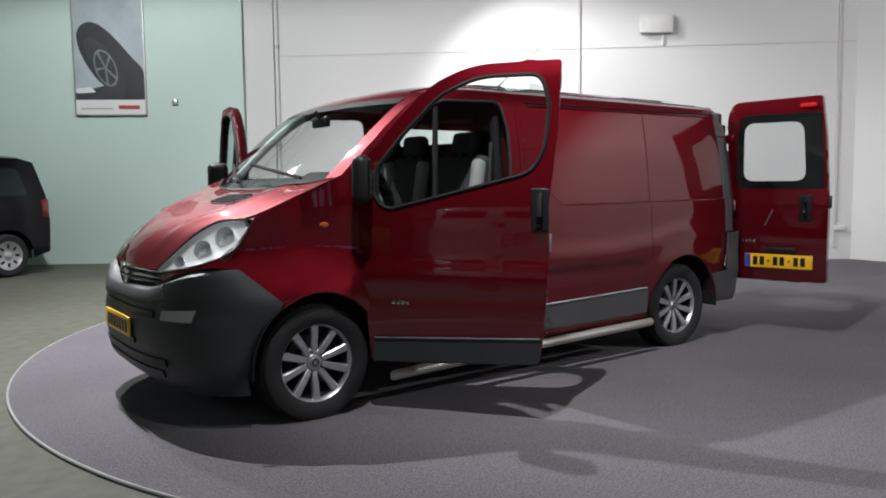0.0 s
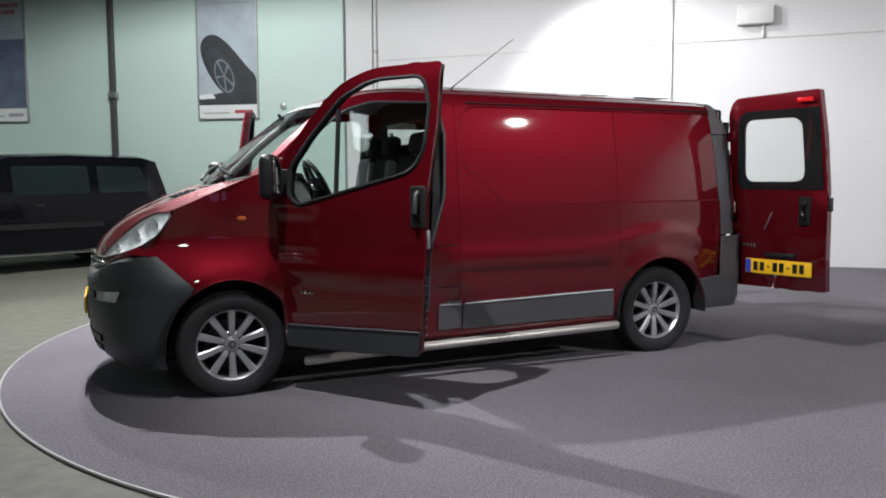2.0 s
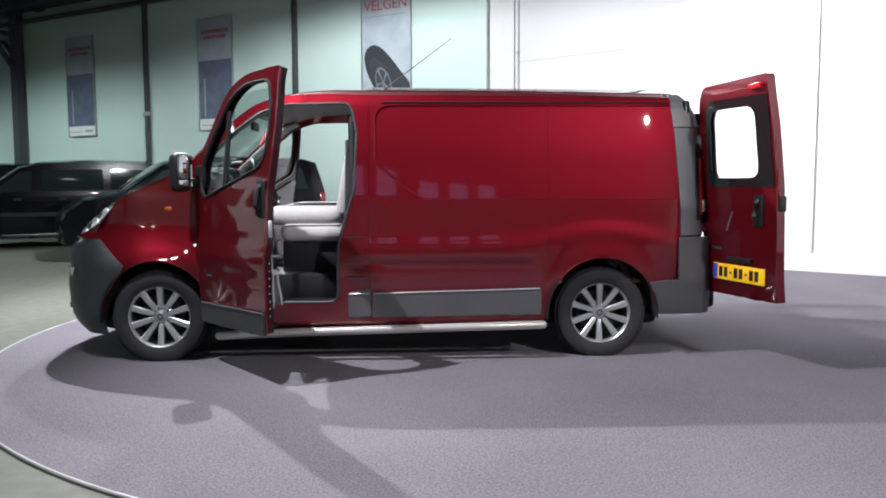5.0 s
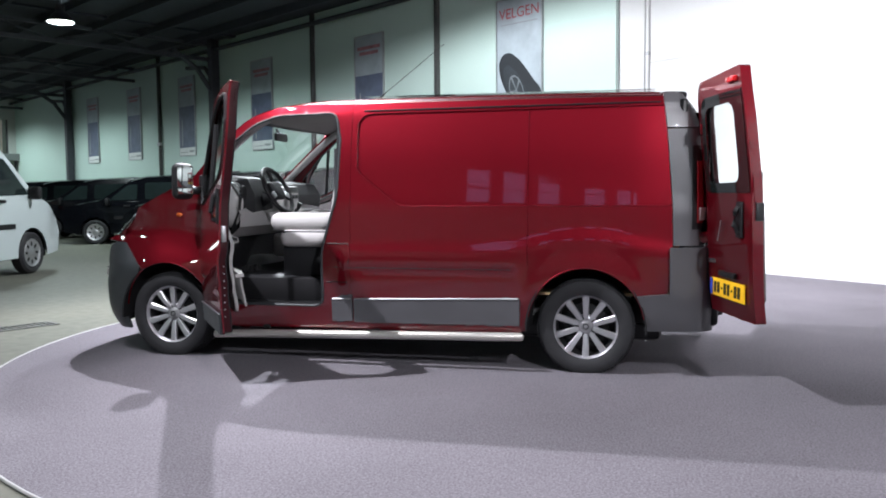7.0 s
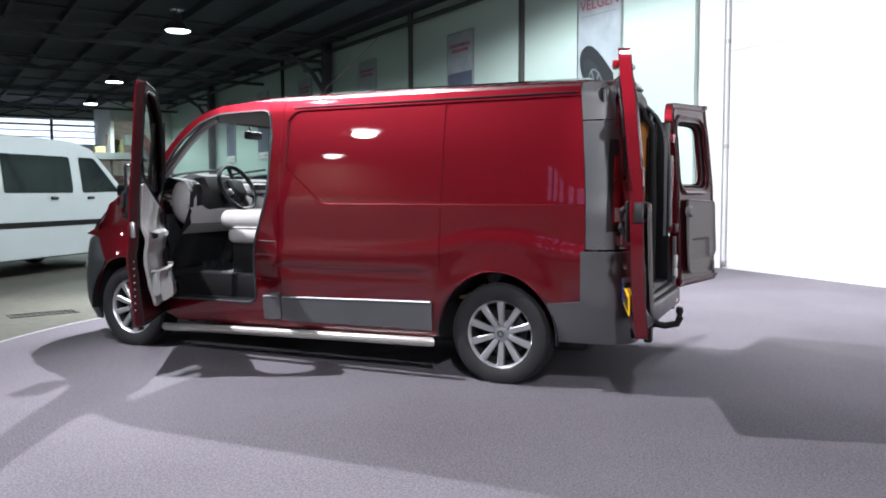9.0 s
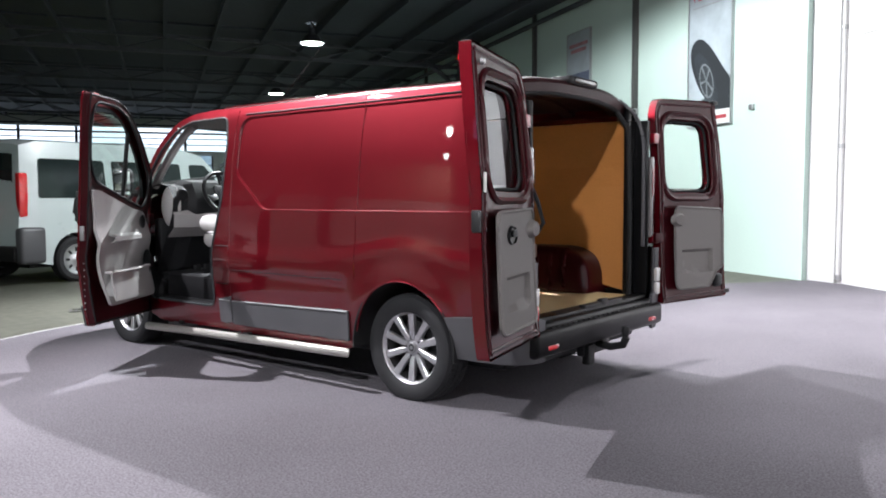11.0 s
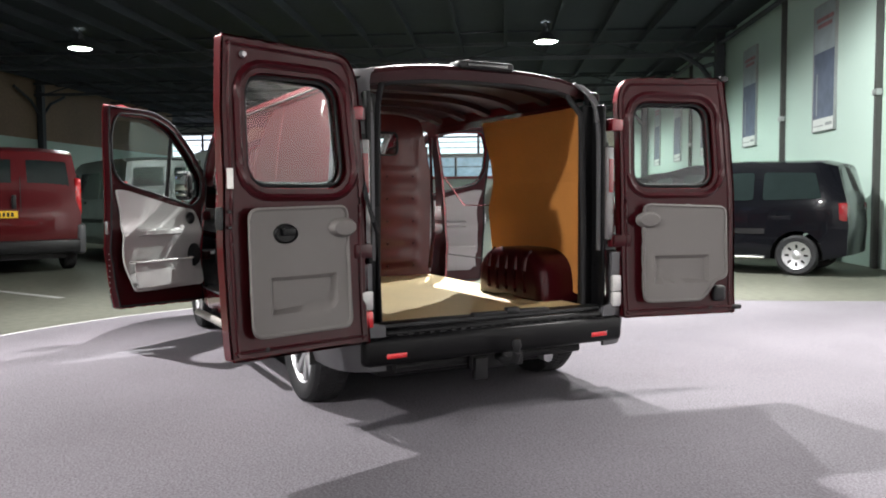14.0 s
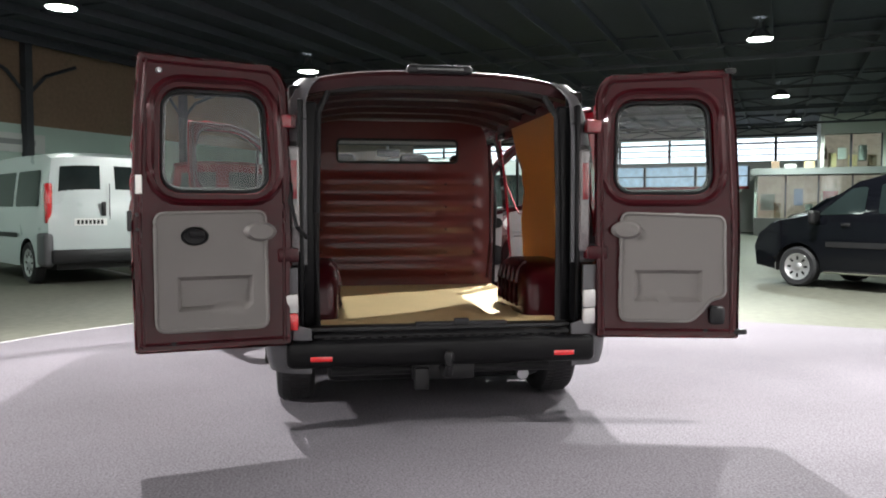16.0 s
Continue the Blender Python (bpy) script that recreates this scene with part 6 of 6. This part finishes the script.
prof = [(1.50, 1.25), (1.38, 1.30), (1.22, 1.335), (1.08, 1.31), (1.02, 1.22), (1.03, 1.10), (1.10, 0.95), (1.20, 0.78), (1.28, 0.60)]
loft([[(x + 0.05 * math.cos(y * 2.2) - (0.05 if abs(y - 0.40) < 0.24 else 0.0), y, z + (0.035 if abs(y - 0.40) < 0.22 and 1.05 < x < 1.3 else 0)) for y in np.linspace(-0.80, 0.80, 33)] for x, z in prof], bm=db, flip=True)
da = part("dashboard", db, DASH, van, "dark grey moulded dashboard")
part("dash_lower", loft([[(x, y, z) for y in np.linspace(-0.80, 0.80, 17)] for x, z in ((1.045, 1.13), (1.00, 1.08), (1.01, 0.98), (1.10, 0.90))], flip=True), TRIM_LIGHT, da, "light grey lower dashboard")
part("dash_end", revolve([(0.001, 0.05), (0.06, 0.048), (0.11, 0.036), (0.145, 0.016), (0.16, -0.02)], 28, m=Matrix.Translation((1.13, 0.745, 1.15)) @ Matrix.Rotation(radians(-90), 4, "X") @ Matrix.Diagonal((0.72, 1.1, 1, 1))), TRIM_LIGHT, da, "light grey dashboard end")
part("centre_console", boxes(((1.03, -0.02, 1.10), (0.16, 0.30, 0.38)), ((0.99, -0.02, 0.80), (0.18, 0.24, 0.20)), bevel=0.03, seg=3), TRIM_LIGHT, da, "light grey centre console")
for k in range(4):
    part("console_button", boxes(((0.945, -0.11 + 0.06 * k, 1.20), (0.012, 0.045, 0.03)), bevel=0.004), BLACK_PL, da)
part("air_vent", boxes(((0.955, -0.02, 1.26), (0.02, 0.24, 0.05)), bevel=0.006), BLACK_PL, da)
part("air_vent", revolve([(0.001, 0.006), (0.045, 0.01), (0.055, 0)], 18, m=Matrix.Translation((1.03, 0.70, 1.24)) @ Matrix.Rotation(radians(-90), 4, "Y")), BLACK_PL, da, "round black air vent")
sm = Matrix.Translation((0.885, 0.40, 1.255)) @ Matrix.Rotation(radians(-63), 4, "Y")
ring = bmesh.new()
loft([[sm @ Vector(((0.19 + 0.017 * math.cos(b)) * math.cos(a), (0.19 + 0.017 * math.cos(b)) * math.sin(a), 0.017 * math.sin(b))) for b in np.linspace(0, 2 * math.pi, 9)[:-1]] for a in np.linspace(0, 2 * math.pi, 41)], close=True, bm=ring)
sw_ = part("steering_wheel", ring, BLACK_PL, van, "black steering wheel with a silver boss")
hb = bmesh.new()
box(hb, (0, 0, -0.01), (0.15, 0.17, 0.05), 0.022, 3, sm)
for a in (25, 155, 270):
    box(hb, (0.12, 0, -0.005), (0.16, 0.035, 0.02), 0.006, 2, sm @ Matrix.Rotation(radians(a + 90), 4, "Z"))
part("wheel_boss", hb, DASH, sw_)
for a in (20, 160):
    q = bmesh.new()
    box(q, (0.125, 0, 0.008), (0.06, 0.05, 0.012), 0.005, 2, sm @ Matrix.Rotation(radians(a + 90), 4, "Z"))
    part("spoke_trim", q, STEEL, sw_, "silver spoke trim")
part("steering_column", tube([(0.90, 0.40, 1.245), (1.10, 0.40, 1.12)], 0.05, 10), BLACK_PL, sw_)
part("stalk", tube([(0.95, 0.40, 1.22), (0.93, 0.56, 1.24)], 0.009, 6), BLACK_PL, sw_)
part("gear_lever", tube([(0.95, 0.05, 1.02), (0.86, 0.07, 1.10), (0.84, 0.07, 1.15)], [0.02, 0.014, 0.024], 8), BLACK_PL, van)
for y in (0.30, 0.42, 0.52):
    part("pedal", boxes(((1.12, y, 0.62), (0.03, 0.06, 0.08)), bevel=0.008), RUBBER, van)
im = part("inner_mirror", boxes(((1.03, 0.0, 1.70), (0.03, 0.22, 0.07)), bevel=0.02, seg=3), BLACK_PL, van, "black inner mirror")
part("mirror_stalk", tube([(1.04, 0, 1.72), (1.07, 0, 1.77)], 0.012, 6), BLACK_PL, im)


def seat(y, width, heads):
    bm = bmesh.new()
    box(bm, (0.55, y, 1.015), (0.54, width, 0.14), 0.066, 5)
    box(bm, (0.50, y + 0.02, 0.895), (0.46, width * 1.02, 0.13), 0.06, 5)
    st = part("seat", bm, CLOTH, van, "light grey cloth cab seat with dark sides")
    part("seat_base", boxes(((0.50, y, 0.715), (0.44, width * 0.86, 0.25)), bevel=0.02), DASH, st)
    lean = Matrix.Translation((0.27, y, 1.0)) @ Matrix.Rotation(radians(-9), 4, "Y")
    for k in range(heads):
        yy = (k - (heads - 1) / 2) * width / heads
        b = bmesh.new()
        box(b, (0, yy, 0.23), (0.13, width / heads * 0.94, 0.50), 0.05, 4, lean)
        # Backrest takes the dark cloth; the cab's shade is put into its colour.
        part("backrest", b, CLOTH_DARK, st)
        c = bmesh.new()
        box(c, (0.03, yy + width / heads * 0.40, 0.23), (0.09, 0.085, 0.44), 0.035, 3, lean)
        part("side_bolster", c, CLOTH, st, "light grey side bolster")
        h = bmesh.new()
        box(h, (0.0, yy, 0.565), (0.10, 0.25, 0.15), 0.045, 4, lean)
        part("headrest", h, CLOTH_DARK, st, "dark headrest")
        part("headrest_post", tube([lean @ Vector((0, yy - 0.06, 0.45)), lean @ Vector((0, yy - 0.06, 0.52))], 0.007, 6), STEEL, st)
        part("headrest_post", tube([lean @ Vector((0, yy + 0.06, 0.45)), lean @ Vector((0, yy + 0.06, 0.52))], 0.007, 6), STEEL, st)
    part("seat_side", boxes(((0.50, y + width * 0.49, 0.90), (0.40, 0.03, 0.10)), bevel=0.012), DASH, st)


seat(0.47, 0.50, 1)
seat(-0.36, 0.86, 2)
part("seat_belt", tube([(0.24, 0.80, 1.55), (0.25, 0.79, 1.2), (0.26, 0.77, 0.7)], 0.012, 5), CLOTH_DARK, van)

# ---- other vehicles in the hall ----


def vehicle(name, label, m, paint, profile, half, arches, screens, sides, tail=True, plate=None, moulding=None, bar=False, tum=0.16, belt=0.55, category="van", hubcap=True, rads=0.31):
    """A parked vehicle: x ahead, y to its left. profile: (x, z) from front foot over the roof to the rear foot."""
    v = thing(name, label, category, m, "parked vehicles")
    top = max(z for _, z in profile)
    def wid(x, z):
        y = half - half * tum * max(0, (z / top - belt) / (1 - belt)) ** 1.5 - 0.03 * max(0, 0.4 - z)
        x0, x1 = profile[-1][0], profile[0][0]
        return y - 0.10 * step(x1 - 0.5, x1 + 0.02, x) - 0.05 * step(x0 + 0.35, x0 - 0.02, x)
    base = []
    for hx in sorted(arches):
        base += [(hx + (rads + 0.065) * math.cos(a), rads + (rads + 0.065) * math.sin(a)) for a in np.linspace(math.pi + 0.15, -0.15, 12)]
    outline = profile + base
    pr = dense(profile, 0.16, False)
    for s in (1, -1):
        part("body_side", sheet(outline, lambda x, z: (x, s * wid(x, z), z), gap=0.16, flip=s > 0), paint, v)
        for kind, w in sides:
            mt = CAR_GLASS if kind == "glass" else paint
            part("side_window", sheet(rounded(w, 0.05), lambda x, z: (x, s * (wid(x, z) + 0.006), z), gap=0.12, flip=s > 0), mt, v)
        if moulding:
            part("side_moulding", sheet([(arches[1] + 0.45, moulding), (arches[0] - 0.45, moulding), (arches[0] - 0.45, moulding + 0.08), (arches[1] + 0.45, moulding + 0.08)] if arches[1] < arches[0] else [(0, 0), (1, 0), (1, 1)], lambda x, z: (x, s * (wid(x, z) + 0.012), z), gap=0.3, flip=s > 0), BLACK_PL, v)
        if bar:
            part("side_bar", tube([(arches[0] - 0.45, s * (half + 0.02), 0.26), (arches[1] + 0.45, s * (half + 0.02), 0.26)], 0.03, 8), CHROME, v)
        for x in (arches[0] - 0.75, arches[0] - 1.55):
            part("door_handle", boxes(((x, s * (wid(x, 1.0) + 0.015), 0.56 * top), (0.14, 0.03, 0.045)), bevel=0.01), BLACK_PL, v)
        fx = profile[0][0]
        part("headlight", boxes(((fx - 0.16, s * (half - 0.25), profile[2][1] - 0.02), (0.22, 0.20, 0.10)), bevel=0.045, seg=4), LENS_WHITE, v)
        if tail:
            part("tail_light", boxes(((profile[-1][0] + 0.06, s * (wid(profile[-1][0], 1.0) - 0.03), (0.62 if top > 1.9 else 0.56) * top), (0.14, 0.10, 0.62 if top > 1.9 else 0.28)), bevel=0.03), LENS_RED if top > 1.9 else TAIL_RED, v)
        if top > 1.9:
            part("bumper_corner", boxes(((profile[-1][0] + 0.16, s * (half - 0.06), 0.56), (0.40, 0.16, 0.52)), bevel=0.06, seg=3), GREY_PL, v, "grey plastic bumper corner")
        thing_mirror(v, (screens[0][2] - 0.05, s * (half + 0.10), 0.62 * top), s)
        for hx in arches:
            mw = Matrix.Translation((hx, s * (half - 0.10), rads)) @ Matrix.Rotation(radians(-90 * s), 4, "X")
            k = rads / 0.322
            ty = part("wheel", revolve([(a * k, b) for a, b in ((0.2, -0.09), (0.285, -0.1), (0.318, -0.07), (0.322, 0.0), (0.318, 0.07), (0.285, 0.098), (0.21, 0.085))], 36), TYRE, v)
            ty.matrix_basis = mw
            cap = revolve([(0.001, 0.085), (0.05 * k, 0.083), (0.07 * k, 0.07), (0.19 * k, 0.078), (0.212 * k, 0.09), (0.22 * k, 0.08)], 32)
            part("wheel_trim", cap, ALLOY, ty, "silver plastic wheel trim")
            for q in range(8):
                a = q * math.pi / 4
                part("trim_slot", boxes(((0, 0, 0), (0.065 * k, 0.035 * k, 0.012)), bevel=0.004), BLACK_PL, ty).matrix_basis = Matrix.Rotation(a, 4, "Z") @ Matrix.Translation((0.14 * k, 0, 0.0755))
            part("arch_liner", loft([[(hx + (rads + 0.06) * math.cos(a), s * y, rads + (rads + 0.06) * math.sin(a)) for a in np.linspace(-0.2, math.pi + 0.2, 16)] for y in (half - 0.03, half - 0.35)]), RUBBER, v)
    def hp(p, k, lift=0.0):
        a = Vector((p[0], 0, p[1]))
        bow = (1 - abs(k) ** 3)
        n = Vector((1 if p[0] > 0 else -1, 0, 0)) if p[1] < 0.55 * top else Vector((0.25 if p[0] > 0 else -0.25, 0, 1))
        q = a + n * (0.05 * bow + lift)
        return (q.x, wid(*p) * k, q.z)
    part("body_top", loft([[hp(p, k) for k in np.linspace(-1, 1, 19)] for p in pr]), paint, v)
    for nm, i0, xx, (a, b) in screens:
        pa, pb = Vector(a), Vector(b)
        for k0, k1 in ((-0.84, -0.13), (0.13, 0.84)) if nm == "rear_window" and top > 1.9 else ((-0.9, 0.9),):
            part(nm, loft([[hp(tuple(pa.lerp(pb, u)), k, 0.012) for k in np.linspace(k0, k1, 13)] for u in np.linspace(0, 1, 6)]), CAR_GLASS, v)
    part("underbody", boxes((((profile[0][0] + profile[-1][0]) / 2, 0, 0.36), (profile[0][0] - profile[-1][0] - 0.5, 2 * half - 0.5, 0.26))), BLACK_PL, v, smooth=False)
    if plate:
        q = part("number_plate", boxes(((profile[-1][0] - 0.065, plate[1], plate[2]), (0.012, 0.5, 0.11))), plate[0], v, smooth=False)
        part("plate_writing", boxes(*[((profile[-1][0] - 0.073, plate[1] - 0.17 + 0.06 * k, plate[2]), (0.004, 0.036, 0.065)) for k in range(7)]), BLACK_PL, q, smooth=False)
        part("rear_bumper", boxes(((profile[-1][0] - 0.01, 0, 0.45), (0.16, 2 * half - 0.16, 0.22)), bevel=0.04), BLACK_PL, v)
        part("rear_handle", boxes(((profile[-1][0] - 0.075, 0.1, 0.58 * top), (0.03, 0.07, 0.22)), bevel=0.012), BLACK_PL, v)
        part("rear_seam", boxes(((profile[-1][0] - 0.052, 0, 0.5 * top), (0.012, 0.012, 0.55 * top))), BLACK_PL, v, smooth=False)
    return v


def thing_mirror(v, place, s):
    b = bmesh.new()
    box(b, place, (0.10, 0.20, 0.20), 0.04, 3)
    return part("door_mirror", b, BLACK_PL, v)


# small black people carriers: short bonnet, long boxy body
MPV = [(2.16, 0.30), (2.20, 0.60), (2.12, 0.80), (1.85, 0.98), (1.25, 1.09), (0.55, 1.57), (0.2, 1.66), (-0.6, 1.70), (-1.80, 1.68), (-2.03, 1.62), (-2.16, 1.14), (-2.20, 0.75), (-2.18, 0.32)]
MPV_S = [("glass", [(1.10, 1.09), (0.42, 1.11), (0.40, 1.50), (0.62, 1.48)]), ("glass", [(0.22, 1.11), (-0.88, 1.13), (-0.88, 1.55), (0.22, 1.53)]), ("glass", [(-1.02, 1.13), (-1.84, 1.15), (-1.74, 1.53), (-1.02, 1.55)])]
MPV_W = [("windscreen", 0, 1.15, ((1.22, 1.11), (0.58, 1.555))), ("rear_window", 0, 0, ((-2.05, 1.55), (-2.15, 1.15)))]


def mpv(x, y, heading, paint=None, label="black small passenger van parked along the hall wall", kind="people_carrier"):
    return vehicle(kind, label, pose(x, y, 0, 0, 0, heading), paint or BLACK_PAINT, MPV, 0.90, (1.42, -1.51), MPV_W, MPV_S, moulding=0.62, bar=True, rads=0.305)


mpv(3.65, -7.96, 26)
for wx, wy in ((8.1, -9.05), (11.2, -11.1), (14.1, -13.0), (17.0, -14.9), (20.0, -16.8)):
    mpv(wx - 0.93, wy - 1.34, 26, label="black small passenger van parked in a row of dark cars")

# vans: white one side-on, white bus, red, dark grey and yellow ones
VANP = [(2.45, 0.30), (2.50, 0.62), (2.42, 0.85), (2.15, 1.05), (1.65, 1.25), (0.95, 1.93), (0.55, 2.02), (-0.6, 2.04), (-2.15, 2.02), (-2.38, 1.95), (-2.46, 1.2), (-2.48, 0.75), (-2.46, 0.34)]
VAN_S = [("glass", [(1.50, 1.24), (0.62, 1.22), (0.62, 1.78), (0.98, 1.78)]), ("glass", [(0.42, 1.22), (-0.95, 1.22), (-0.95, 1.78), (0.42, 1.78)]), ("glass", [(-1.08, 1.22), (-2.2, 1.22), (-2.15, 1.78), (-1.08, 1.78)])]
VAN_W = [("windscreen", 0, 1.55, ((1.60, 1.29), (0.98, 1.90))), ("rear_window", 0, 0, ((-2.395, 1.80), (-2.44, 1.34)))]


def parked_van(x, y, heading, paint, label, plate=PLATE_Y, kind="delivery_van"):
    return vehicle(kind, label, pose(x, y, 0, 0, 0, heading), paint, VANP, 0.96, (1.55, -1.62), VAN_W, VAN_S, plate=(plate, 0.3, 0.98), moulding=0.72, tum=0.13, rads=0.33)


parked_van(8.0, -2.73, 280, WHITE_PAINT, "white minibus with dark side windows standing side-on")
parked_van(8.75, 5.35, 35, WHITE_PAINT, "white minibus with dark rear windows parked at an angle", PLATE_W, "minibus")
parked_van(10.85, 2.8, 10, RED_PAINT, "bright red van with two glazed rear doors")
parked_van(13.2, 0.2, 12, GREY_PAINT, "dark grey van with a yellow plate in a parked row")
parked_van(17.0, -4.6, 200, YELLOW_PAINT, "yellow-green van parked further down the hall")
parked_van(14.5, 5.6, 14, WHITE_PAINT, "white van parked in the back row")
parked_van(20.0, 2.5, 200, BLUE_PAINT, "blue-grey van parked in the back row")
